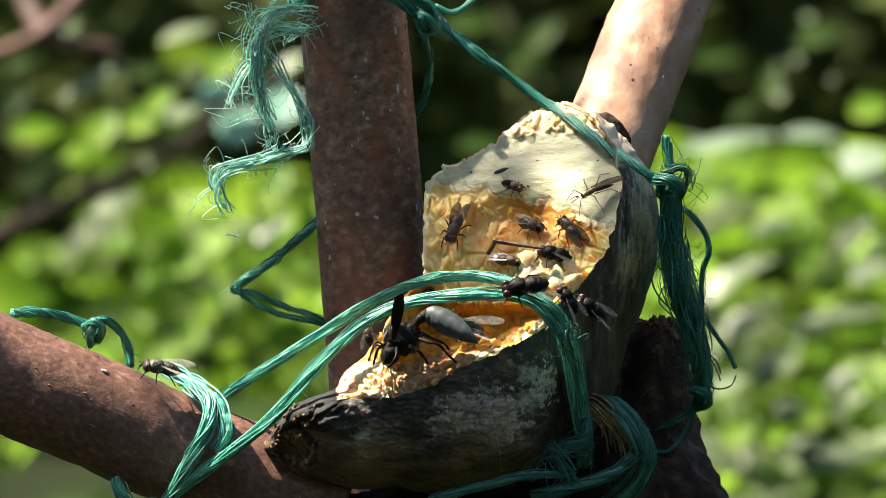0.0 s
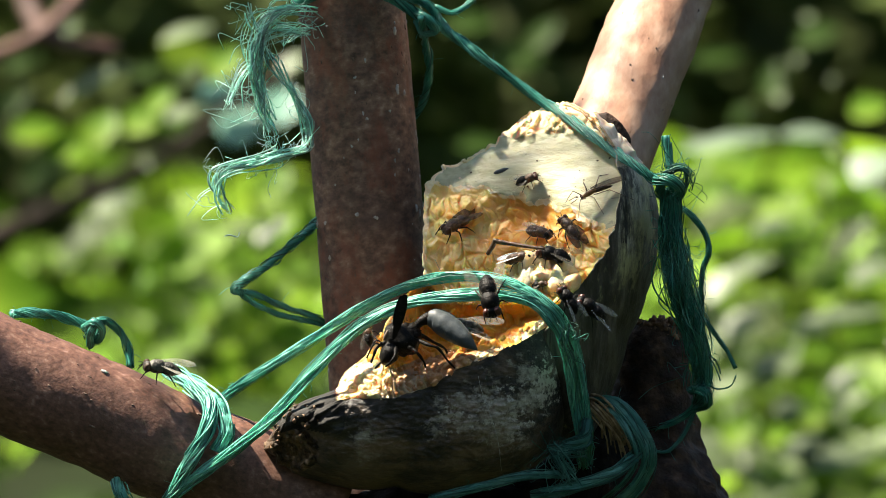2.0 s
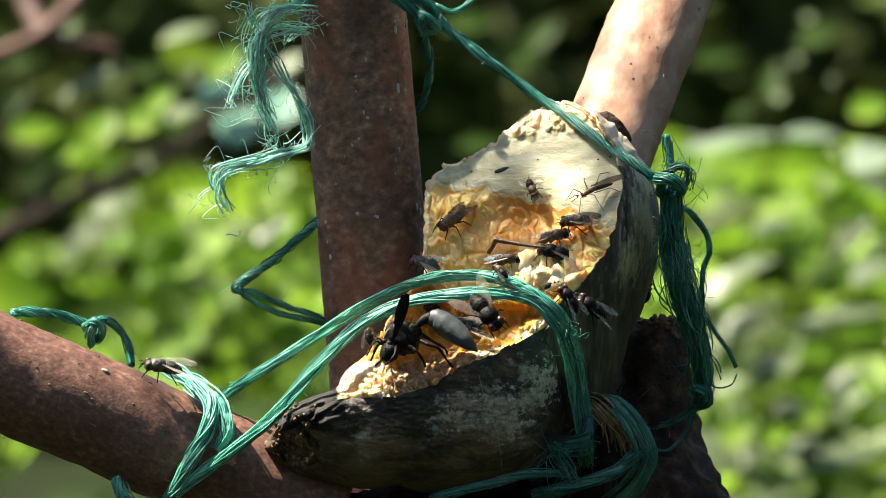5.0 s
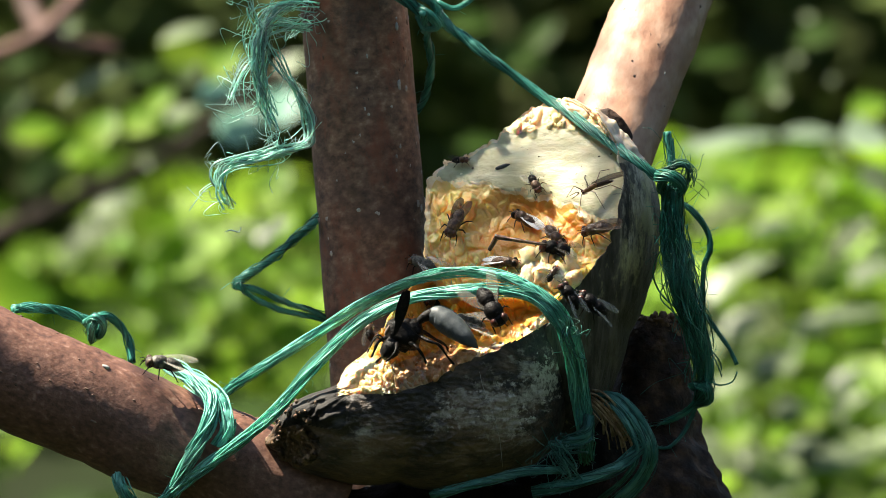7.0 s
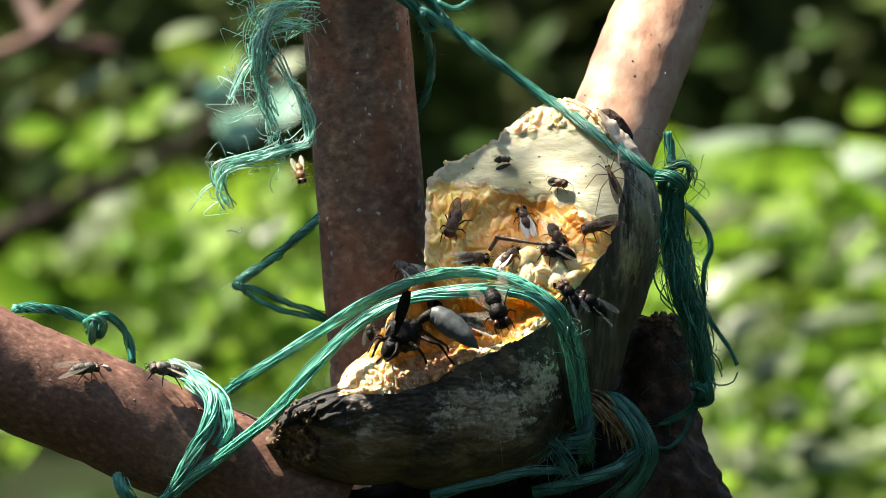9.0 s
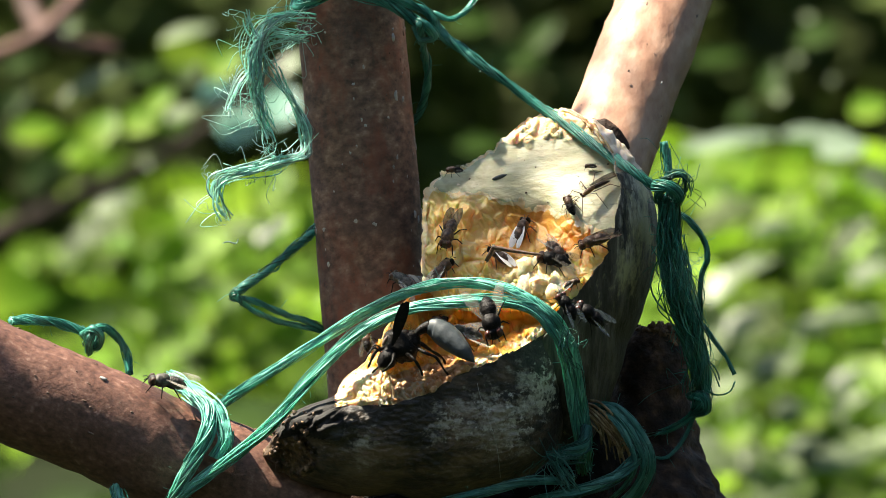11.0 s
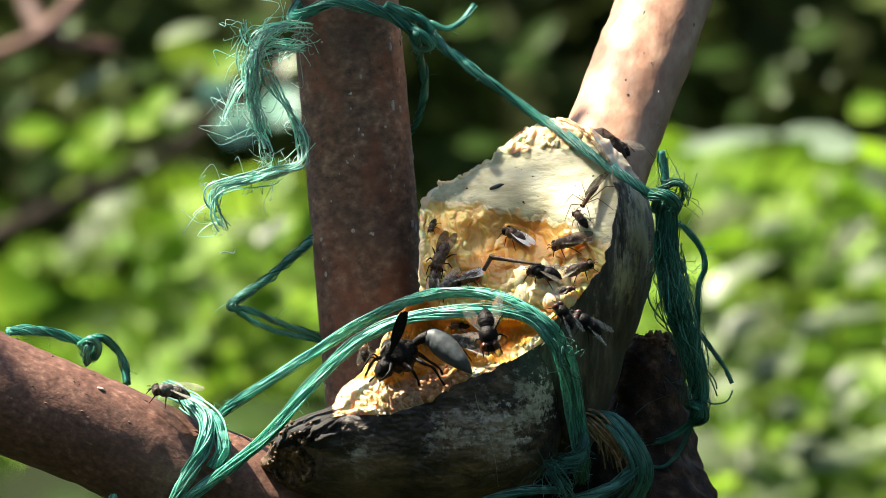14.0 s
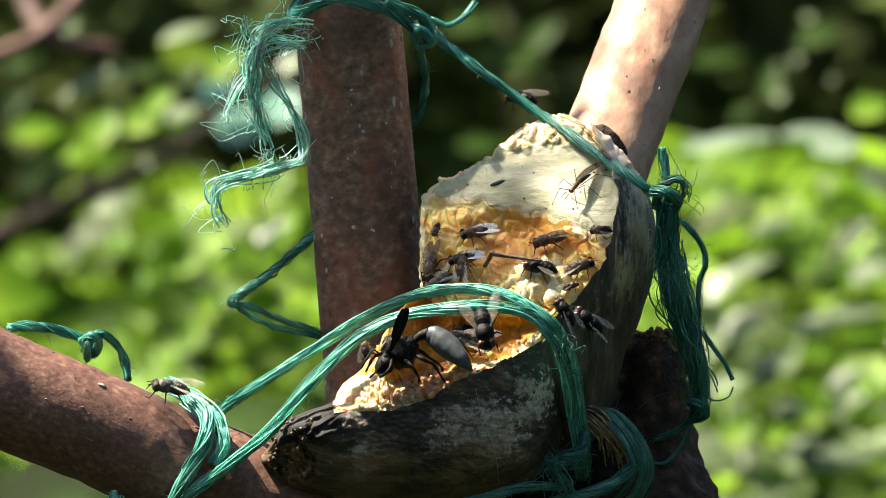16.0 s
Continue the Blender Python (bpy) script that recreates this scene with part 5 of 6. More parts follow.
frayed("twine", [
    ([(38.0, -6.0, 12.3), (40.5, -7.0, 14.1), (43.0, -6.0, 14.1), (42.7, -5.0, 11.1), (41.0, -6.0, 9.1)], 0.9, 14, 30),
    ([(39.0, -7.0, 13.3), (42.0, -8.0, 14.5), (44.2, -7.0, 12.5), (43.5, -7.0, 10.0)], 0.5, 6, 8),
    ([(21.5, -13.0, -34.7), (20.0, -14.0, -35.7), (22.0, -14.0, -38.7), (23.0, -14.0, -40.7)], 1.4, 22, 30),
    ([(25.5, -13.0, -35.7), (21.5, -14.0, -35.7), (18.5, -14.0, -34.7)], 0.9, 10, 16),
    ([(21.9, -20.0, -13.3), (21.4, -21.0, -15.8), (22.2, -20.0, -18.3)], 0.8, 8, 14),
], "frayed green twine fibres at the knots", 10, TWINE_SHADED_DIRTY)


# ---- insects ----
INSECTS = []
# body, limb and wing material; stoutness; wing length, width and spread; leg length
FLY = dict(name="fly", body=CHITIN, belly=CHITIN, limb=CHITIN, wing=WING_CLEAR, stout=1.4, wl=0.74, ww=0.25, spread=20, leg=0.95, eye=EYE_RED)
PALE_FLY = dict(FLY, body=CHITIN_DUST, belly=CHITIN_DUST, wing=WING_PALE, spread=20, ww=0.27, wl=0.9, stout=1.2, eye=CHITIN_BROWN)
DARK_FLY = dict(FLY, wing=WING_PALE, spread=13, ww=0.18)
WINGED_FLY = dict(FLY, body=CHITIN_BROWN, belly=CHITIN_BROWN, wing=WING_SMOKY, stout=1.2, spread=2, wl=0.78)
SMALL_FLY = dict(FLY, body=CHITIN_BROWN, belly=CHITIN, stout=1.3, spread=14, wl=0.7)
BEE = dict(FLY, name="bee", body=CHITIN_BROWN, belly=CHITIN_BROWN, limb=CHITIN_BROWN, wing=WING_PALE, stout=1.25, spread=5, wl=0.72, ww=0.2, eye=CHITIN)
WHITE_BEE = dict(BEE, wing=WING_WHITE, spread=2, ww=0.22)
AMBER_BEE = dict(BEE, body=CHITIN_AMBER, belly=CHITIN_AMBER, limb=CHITIN_AMBER)
MIDGE = dict(FLY, body=CHITIN_AMBER, belly=CHITIN_BROWN, limb=CHITIN_BROWN, wing=WING_SMOKY, stout=0.5, spread=3, wl=0.85, ww=0.17, leg=1.9)


def wing(root, tip, width, up, n=9):
    """A thin rounded membrane from root to tip."""
    bm = bmesh.new()
    root, tip = Vector(root), Vector(tip)
    along = (tip - root).normalized()
    side = along.cross(Vector(up)).normalized()
    rows = []
    for k in range(n):
        u = k / (n - 1)
        w = width * (0.10 + math.sin(math.pi * min(1.0, u * 0.93 + 0.02)) ** 0.7 * (0.55 + 0.45 * u))
        c = root.lerp(tip, u) + Vector(up) * 0.05 * width * math.sin(3 * u)
        rows.append([bm.verts.new((c + side * w * s + Vector(up) * 0.04 * width * math.cos(4 * s)) * MM) for s in (-0.5, -0.2, 0.15, 0.5)])
    for r0, r1 in zip(rows, rows[1:]):
        for s in range(3):
            bm.faces.new((r0[s], r0[s + 1], r1[s + 1], r1[s]))
    return bm


def body_of(kind, length, label, seed):
    """An insect standing on its feet: head with eyes, thorax, abdomen, wings and six legs; it faces +x."""
    rg = random.Random(seed)
    ob = tagged(new(kind["name"]), label, kind["name"], group="insects on the plantain")
    L, s = length, kind["stout"]

    def piece(name, mtl, parent, *blobs):
        bm = bmesh.new()
        for c, r, tilt in blobs:
            blob(bm, Vector(c) * L, Vector(r) * L, Euler((0, radians(tilt), 0)).to_matrix(), u=14, v=10, lump=0.08, seed=seed)
        return part(name, bm, mtl, parent)
    head = piece("head", kind["body"], ob, ((0.345, 0, 0.215), (0.085 * s, 0.11 * s, 0.10 * s), 0))
    for sd in (-1, 1):
        piece("eye", kind["eye"], head, ((0.36, 0.07 * s * sd, 0.24), (0.065 * s, 0.055 * s, 0.085 * s), 0))
    thorax = piece("thorax", kind["body"], ob, ((0.15, 0, 0.25), (0.21, 0.128 * s, 0.125 * s), 6), ((0.29, 0, 0.225), (0.07, 0.07 * s, 0.07 * s), 0))
    bm = bmesh.new()
    for _ in range(60):
        p = Vector((rg.uniform(-0.4, 0.3), rg.uniform(-0.1, 0.1) * s, 0.3 + 0.03 * s)) * L
        tube(bm, [p, p + Vector((rg.gauss(-0.03, 0.03), rg.gauss(0, 0.04), 0.07)) * L], 0.016, sides=3)
    part("bristle", bm, CHITIN, thorax)["kind"] = "stuff"
    bm = bmesh.new()
    full = interp([(0.0, 0.55), (0.15, 0.85), (0.42, 1.0), (0.7, 0.8), (0.9, 0.42), (1.0, 0.06)])
    tube(bm, [v * L for v in glide([(0.05, 0, 0.24), (-0.15, 0, 0.225), (-0.42, 0, 0.16)], 26)], lambda t: L * 0.138 * s * full(t) * (0.93 if t * 5 % 1 < 0.18 else 1.0), sides=14, flat=0.9)
    part("abdomen", bm, kind["belly"], ob)
    for sd in (-1, 1):
        a = radians(kind["spread"] + rg.uniform(-3, 3))
        root = Vector((0.10, 0.075 * s * sd, 0.34))
        tip = root + Vector((-math.cos(a), math.sin(a) * sd, -0.14 + 0.02 * sd)) * kind["wl"]
        part("wing", wing(root * L, tip * L, kind["ww"] * L, (0, -0.25 * sd, 1)), kind["wing"], ob)
        for k, (x0, fx, fy) in enumerate(((0.28, 0.50, 0.20), (0.18, 0.14, 0.36), (0.08, -0.28, 0.30))):
            bm = bmesh.new()
            g = kind["leg"]
            j = rg.uniform(0.85, 1.15)
            hip = Vector((x0, 0.07 * s * sd, 0.18))
            foot = Vector((x0 + (fx - x0) * g * j, fy * sd * g * j, -0.01))
            knee = hip.lerp(foot, 0.45) + Vector((0, 0.03 * sd, 0.13 * g))
            shin = foot + (knee - foot) * 0.3 + Vector((0, 0, 0.01))
            thin = 0.017 if g < 1.5 else 0.011
            tube(bm, [v * L for v in (hip, hip.lerp(knee, 0.5), knee, knee.lerp(shin, 0.6), shin, foot)], lambda t: L * thin * (1.25 - 0.75 * t), sides=5)
            part("leg", bm, kind["limb"], ob)
        bm = bmesh.new()
        p = Vector((0.44, 0.03 * sd, 0.25))
        tube(bm, [v * L for v in (p, p + Vector((0.05, 0.02 * sd, 0.03)), p + Vector((0.12 * kind["leg"], 0.04 * sd, 0.0)))], L * 0.009, sides=4)
        part("antenna", bm, kind["limb"], head)
    return ob


def inside(c, radius, x, z):
    return math.hypot(x - c[0], z - c[1]) < radius(math.atan2(z - c[1], x - c[0])) * 0.97


def seat(x, z):
    """The near surface of the fruit at x, z: its depth, or None beside it."""
    ys = [f(x, z)[0] for f, c, r in ((upper, UP_C, UP_R), (lower, LO_C, LO_R)) if inside(c, r, x, z)]
    return min(ys) if ys else None


def stance(x, z, heading, size=0.0, depth=None, up=None, on=""):
    """A pose on the fruit, on the twine before it, or at a given depth, for an insect whose body is at x, z."""
    n = Vector((-0.15, -0.6, 0.75))
    x, z = x + 0.03 * size, z - 0.14 * size
    y = depth
    if y is None:
        y = seat(x, z)
        if y is None:
            y = 0.0 if abs(x) < 40 and abs(z) < 40 else -20.0
        elif on == "front":
            y = min(y, -19.0 if z > -10.5 else y)
        else:
            e = 1.6
            q = [seat(x + a, z + b) for a, b in ((e, 0), (-e, 0), (0, e), (0, -e))]
            if None not in q:
                g = Vector((-(q[0] - q[1]) / (2 * e) * -1, -1.0, (q[2] - q[3]) / (2 * e)))
                g.x = max(-0.6, min(0.6, g.x))
                g.z = max(0.0, min(1.2, g.z))
                n = g.normalized() + Vector((0, 0, 0.45))
            y -= 0.35
    n = (Vector(up) if up else n).normalized()
    a = radians(heading)
    d = Vector((math.cos(a), 0, math.sin(a)))
    d.y = max(-0.7, min(0.7, -(n.x * d.x + n.z * d.z) / min(-0.2, n.y)))
    d.normalize()
    n = (n - d * n.dot(d)).normalized()
    m = Matrix((d, n.cross(d), n)).transposed().to_4x4()
    k = 1 + y / 2500
    return Matrix.Translation(CENTRE + Vector((x * k, y, z * k)) * MM) @ m


def insect(kind, length, label, rows, **where):
    ob = body_of(kind, length, label, len(INSECTS) * 3 + 1)
    ob.matrix_world = stance(*rows[0][1:], size=length, **where)
    INSECTS.append((ob, rows, dict(where, size=length)))


insect(SMALL_FLY, 5, "small dark fly walking on the pale pulp", [(0, 12.1, 11.3, -20), (1, 12.7, 11.9, -10), (2, 14.9, 12.3, 20), (2.5, 16.0, 12.0, -10), (3, 15.6, 11.7, -60), (3.5, 15.8, 11.1, -80), (4, 15.6, 10.9, -80), (6.5, 16.1, 10.9, -45), (7, 16.1, 11.2, -60), (8, 16.6, 11.0, -60), (8.5, 17.4, 11.1, 10), (9, 20.0, 11.0, -10), (11.5, 23.9, 8.5, 135), (12, 24.9, 8.3, 135), (12.5, 24.9, 8.1, 110), (13, 24.9, 8.3, 120), (13.5, 25.5, 7.8, 120), (14, 25.3, 8.0, 130), (14.5, 25.4, 7.7, 120), (15, 27.0, 7.0, 160), (16, 29.0, 5.4, 180)])
insect(MIDGE, 7.6, "slender long-legged brown fly on the pale pulp", [(0, 27.4, 10.2, 205), (0.5, 27.2, 9.9, 205), (1, 27.1, 10.4, 205), (2.5, 27.4, 9.9, 205), (3, 27.4, 10.6, 205), (6.5, 27.2, 9.9, 205), (7.5, 27.2, 10.5, 205), (8, 27.1, 10.2, 205), (8.5, 27.9, 11.3, 160), (9, 29.5, 11.9, 110), (11.5, 27.0, 11.7, 235), (12, 27.3, 12.3, 235), (12.5, 27.4, 11.9, 235), (13.5, 26.8, 11.8, 235), (14.5, 27.2, 12.2, 235), (15, 26.4, 12.6, 235), (15.5, 24.8, 13.3, 225), (16, 25.1, 13.7, 225)])
insect(WINGED_FLY, 7.8, "dark-winged brown fly feeding on orange pulp", [(0, 1.9, 4.0, 250), (1, 1.6, 4.3, 245), (2, 2.1, 4.4, 210), (2.5, 1.4, 4.9, 195), (3.5, 1.1, 5.1, 190), (6.5, 1.8, 5.0, 245), (7, 1.7, 4.2, 245), (12, 1.1, 4.3, 255), (13, 0.2, 3.1, 240), (14.5, -0.0, 1.3, 250), (15, -0.8, 1.9, 250), (15.5, -1.3, -0.5, 260), (16, -1.1, -0.5, 260)])
insect(BEE, 6.6, "reddish-brown small bee with pale wings", [(0, 15.3, 4.0, -20), (0.5, 15.5, 3.7, -20), (1, 17.1, 3.0, -20), (2, 16.8, 2.7, -15), (2.5, 17.7, 3.1, -10), (3, 17.9, 3.0, 0), (3.5, 18.6, 2.2, 60), (4, 19.5, 1.8, 60), (6.5, 19.4, 1.4, -60), (7, 19.2, 1.8, -50), (8.5, 19.2, 1.4, -50), (9, 19.3, 2.1, -60), (11.5, 19.8, 0.5, -40), (12, 20.5, 1.3, -30), (12.5, 20.4, 0.9, -30), (13, 23.0, 0.0, 0), (13.5, 23.3, 0.2, 20), (14, 24.9, -0.9, 20), (14.5, 25.0, -0.5, 20), (16, 24.7, -1.3, 20)])
insect(WINGED_FLY, 7, "brown fly with smoky wings on orange pulp", [(0, 22.7, 3.7, 135), (0.5, 22.5, 3.7, 135), (1, 22.9, 4.3, 130), (1.5, 22.2, 3.9, 130), (2, 22.7, 3.8, 130), (3, 23.6, 5.1, 105), (3.5, 23.0, 5.0, 180), (4, 21.2, 6.6, 180), (6.5, 27.8, 2.3, 190), (7.5, 27.2, 3.2, 195), (8.5, 27.1, 3.5, 195), (11.5, 27.4, 2.3, 200), (12, 27.7, 2.5, 195), (12.5, 26.3, 3.4, 200), (13, 24.8, 3.4, 200), (13.5, 24.2, 3.4, 200), (14, 23.2, 3.9, 195), (14.5, 22.2, 3.3, 195), (15, 21.9, 3.5, 195), (16, 19.7, 3.5, 195)])
insect(FLY, 7.4, "stout dark fly feeding in the pulp", [(0, 19.7, -1.4, 170), (1, 19.3, -1.8, 170), (3, 19.7, -1.2, 170), (3.5, 18.9, -1.2, 170), (4, 19.5, -1.3, 170), (7.5, 19.8, -1.2, 170), (9, 20.0, -1.7, 170), (11.5, 19.8, -1.2, 170), (12, 20.2, -0.4, 170), (12.5, 19.2, -1.1, 170), (13.5, 18.8, -1.9, 170), (14.5, 18.4, -2.0, 170), (15.5, 18.8, -1.5, 170), (16, 18.0, -1.5, 170)])
insect(WHITE_BEE, 6.2, "small reddish bee with pale wings", [(0, 11.4, -2.4, -10), (0.5, 11.5, -2.5, -10), (1, 12.9, -2.0, 10), (2, 13.4, -1.9, 10), (2.5, 13.5, -2.6, 0), (3, 11.1, -2.9, -10), (3.5, 12.1, -2.4, 10), (4, 11.1, -2.4, 10), (6.5, 10.7, -2.4, 0), (7, 10.4, -3.4, 0), (7.5, 10.9, -2.7, 0), (8, 11.2, -2.7, 0), (8.5, 11.8, -2.8, 20), (11.5, 9.2, 0.1, 170), (12, 6.9, -1.2, 210), (12.5, 6.7, -1.4, 215), (13, 6.5, -1.6, 200), (13.5, 5.2, -2.3, 200), (14, 5.0, -2.5, 200), (14.5, 3.8, -2.1, 200), (15, 5.4, -1.9, 200), (16, 4.2, 0.4, 190)])
insect(FLY, 9.6, "large dark bristly fly beside the twine", [(0, 14.8, -6.0, 190), (0.5, 9.8, -5.4, 265), (1.5, 8.4, -7.4, 275), (2, 8.2, -7.4, 280), (2.5, 7.8, -8.1, 285), (3, 5.8, -9.3, 295), (4, 7.2, -10.3, 310), (6.5, 7.3, -10.8, 315), (7.5, 8.8, -9.3, 290), (8, 9.3, -10.2, 295), (12, 8.3, -10.1, 280), (13, 8.2, -10.9, 280), (14.5, 8.7, -10.4, 280), (15.5, 8.0, -9.9, 280), (16, 7.8, -10.8, 280)], depth=-22, up=(-0.15, -0.9, 0.35))
insect(PALE_FLY, 7, "grey fly with clear wings by the twine", [(0, 20.0, -75.0, 130), (2.6, 20.0, -62.0, 130), (2.8, 14.3, -20.4, 135), (2.9, 14.8, -16.2, 135), (3, 14.4, -14.8, 135), (3.1, 13.6, -14.9, 135), (3.2, 13.2, -12.6, 140), (3.3, 19.2, -2.1, 150), (3.4, 9.5, -3.4, 165), (3.5, 2.9, -1.6, 180), (4, -2.9, -2.7, 170), (6.5, -3.3, -3.4, 160), (7.5, -3.9, -3.8, 160), (8, -4.5, -3.8, 160), (8.5, -6.0, -3.7, 150), (9, -6.7, -4.7, 150), (11.5, -6.7, -4.7, 150), (12, -6.1, -5.0, 150), (12.5, -7.7, -5.4, 150), (13, 1.0, -3.3, 190), (13.5, 1.1, -3.2, 215), (14, 2.0, -3.8, 215), (14.5, 1.2, -3.9, 215), (15, 1.1, -3.2, 215), (16, 0.3, -3.7, 215)])
insect(SMALL_FLY, 3.6, "tiny dark fly on the pulp ledge", [(0, 17.2, -6.1, 10), (1, 17.0, -6.7, 10), (2.5, 17.3, -6.0, 10), (4, 18.9, -6.5, 10), (6.5, 19.8, -6.0, 60), (7, 19.1, -5.1, 60), (8, 19.8, -5.9, 60), (8.5, 20.1, -5.8, 60), (9, 20.0, -6.4, 60), (11.5, 23.6, -4.8, 20), (12, 22.7, -4.2, 20), (13, 23.0, -4.6, 20), (13.5, 22.5, -4.6, 20), (15.5, 23.4, -4.3, 20), (16, 23.1, -4.6, 20)])
insect(SMALL_FLY, 4.4, "small dark fly inside the hollow", [(0, -2.5, -7.5, 180), (2.5, -2.7, -7.5, 180), (3, -2.4, -7.2, 180), (3.5, -2.5, -9.9, 180), (4, -2.5, -10.6, 180), (6.5, -2.4, -10.6, 180), (7, -2.4, -9.9, 180), (8.5, -1.4, -10.5, 180), (9, -1.8, -10.4, 180), (11.5, 0.9, -11.3, 180), (12.5, 1.2, -11.0, 180), (13.5, 2.8, -11.2, 180), (14, 4.1, -10.5, 180), (15, 4.1, -11.7, 180), (15.5, 4.5, -11.2, 180), (16, 4.2, -11.6, 180)])
insect(BEE, 6.6, "brown bee that flies in to feed", [(0, -130.0, 70.0, 0), (8.1, -110.0, 50.0, 0), (8.5, -8.9, 1.4, 0), (8.8, 2.0, -3.0, 0), (9, 4.8, -2.6, 0), (11.5, -0.6, -2.8, 60), (12, -1.0, -2.3, 80), (12.5, -0.8, -2.3, 80), (13, -1.5, -2.0, 80), (13.5, -1.4, -2.7, 80), (14, -0.6, -2.7, 80), (14.5, -0.6, -2.5, 80), (15, 2.4, -2.0, 80), (15.5, 3.8, -1.3, 80), (16, 4.4, -1.0, 80)])
insect(WHITE_BEE, 6.6, "dark bee with white folded wings on orange pulp", [(0, 60.0, 120.0, 180), (5.2, 50.0, 90.0, 180), (5.6, 14.1, 4.3, 150), (8, 14.2, 4.2, 150), (9, 14.1, 4.5, 110), (11.5, 14.4, 4.3, 60), (12, 13.9, 5.1, 110), (12.5, 13.7, 4.9, 150), (13, 13.7, 4.3, 150), (13.5, 13.3, 4.4, 150), (14, 13.5, 4.8, 150), (14.5, 12.9, 5.1, 110), (15, 9.2, 5.2, 190), (15.5, 7.8, 4.5, 190), (16, 6.2, 5.1, 190)])
insect(SMALL_FLY, 4.4, "small fly perched on the green twine", [(0, 90.0, 110.0, 180), (3.6, 80.0, 70.0, 180), (3.9, 10.6, -3.8, 140), (4, 10.6, -3.8, 140), (6.5, 9.4, -4.9, 140), (6.9, -90.0, 80.0, 180), (16, -140.0, 90.0, 180)], on="front")
insect(SMALL_FLY, 3.6, "tiny dark fly on the pulp rim", [(0, -40.0, 110.0, 0), (5.5, -30.0, 80.0, 0), (6, 2.8, 14.6, 0), (7, 2.7, 14.9, 0), (8, 3.4, 15.3, 0), (8.5, 6.6, 15.7, 0), (9, 10.1, 15.0, 0), (10, 4.6, 14.7, 180), (11.5, 1.0, 14.8, 180), (12, -1.2, 8.5, 250), (16, -0.5, 5.8, 250)])
insect(FLY, 7, "dark fly resting on the leaning stick", [(0, 90.0, -70.0, 60), (11.7, 70.0, -60.0, 60), (11.9, 29.5, -4.6, 60), (12, 32.6, -5.1, 60), (12.1, 45.7, -3.6, 80), (12.2, 46.2, 5.4, 100), (12.4, 36.5, 11.5, 150), (12.6, 34.0, 17.0, 150), (13, 32.8, 19.4, 150), (13.5, 32.5, 19.5, 150), (14, 31.7, 20.6, 150), (14.5, 31.2, 22.0, 150), (15, 26.5, 25.6, 170), (15.5, 24.4, 25.1, 170), (16, 14.8, 28.6, 170)], depth=22)
insect(dict(PALE_FLY, wing=WING_CLEAR, spread=12), 6.6, "grey fly settling on the slanting stick", [(0, -150.0, 60.0, 8), (7.2, -120.0, 30.0, 8), (7.5, -61.9, -22.3, 8), (8, -64.1, -22.4, 6), (8.5, -63.8, -21.5, 6), (9, -64.2, -22.2, 6), (10.3, -63.0, -21.5, 6), (10.7, -130.0, 20.0, 8), (16, -150.0, 60.0, 8)], depth=-3, up=(0.1, -0.6, 0.8))
insect(AMBER_BEE, 5.4, "orange-brown bee hovering by the frayed twine", [(0, -120.0, 70.0, 250), (8.74, -95.0, 52.0, 250), (8.88, -26.4, 13.6, 250), (9, -25.7, 12.9, 285), (9.2, -25.7, 12.4, 285), (9.7, -90.0, 40.0, 200), (16, -140.0, 90.0, 200)], depth=-30)
insect(SMALL_FLY, 5, "dark ant-like insect on the broken stem", [(0, 34.6, -19.9, 90), (2.9, 34.8, -18.3, 90), (3.5, 36.2, -10.5, 80), (4, 36.0, -6.9, 80), (6.5, 36.0, -9.1, 80), (7.2, 33.4, -20.4, 100), (16, 34.1, -17.8, 100)], depth=24)
insect(SMALL_FLY, 2.6, "tiny reddish fly on the pale pulp", [(0, 100.0, 90.0, 180), (10.6, 80.0, 70.0, 180), (11, 26.5, 15.6, 180), (11.5, 24.3, 16.8, 180), (12, 19.1, 16.6, 180), (12.5, 18.1, 15.5, 180), (12.8, 18.3, 16.4, 180), (13.2, 60.0, 90.0, 90), (16, 60.0, 120.0, 90)])
insect(DARK_FLY, 6.4, "grey fly with pale wings by the twine", [(0, 21.4, -8.9, 125), (16, 21.4, -8.9, 125)], depth=-22, up=(0.5, -0.8, 0.5))
insect(DARK_FLY, 7.4, "dark fly with pale wings on the peel", [(0, 25.4, -10.4, 145), (16, 25.4, -10.4, 145)], depth=-19, up=(0.5, -0.8, 0.5))
insect(PALE_FLY, 8.4, "bristly grey fly on the slanting stick", [(0, -50.2, -21.5, 172), (1.5, -50.2, -21.4, 172), (4, -50.1, -21.3, 172), (7, -50.0, -21.5, 172), (9, -49.4, -22.6, 172), (12.5, -48.8, -22.7, 172), (14.5, -47.7, -22.6, 172), (16, -48.1, -22.5, 172)], depth=0, up=(0.25, -0.5, 0.85))
insect(PALE_FLY, 8, "dark fly half hidden behind the wasp", [(0, 4.2, -13.9, 172), (16, 4.2, -13.9, 172)], depth=-12)
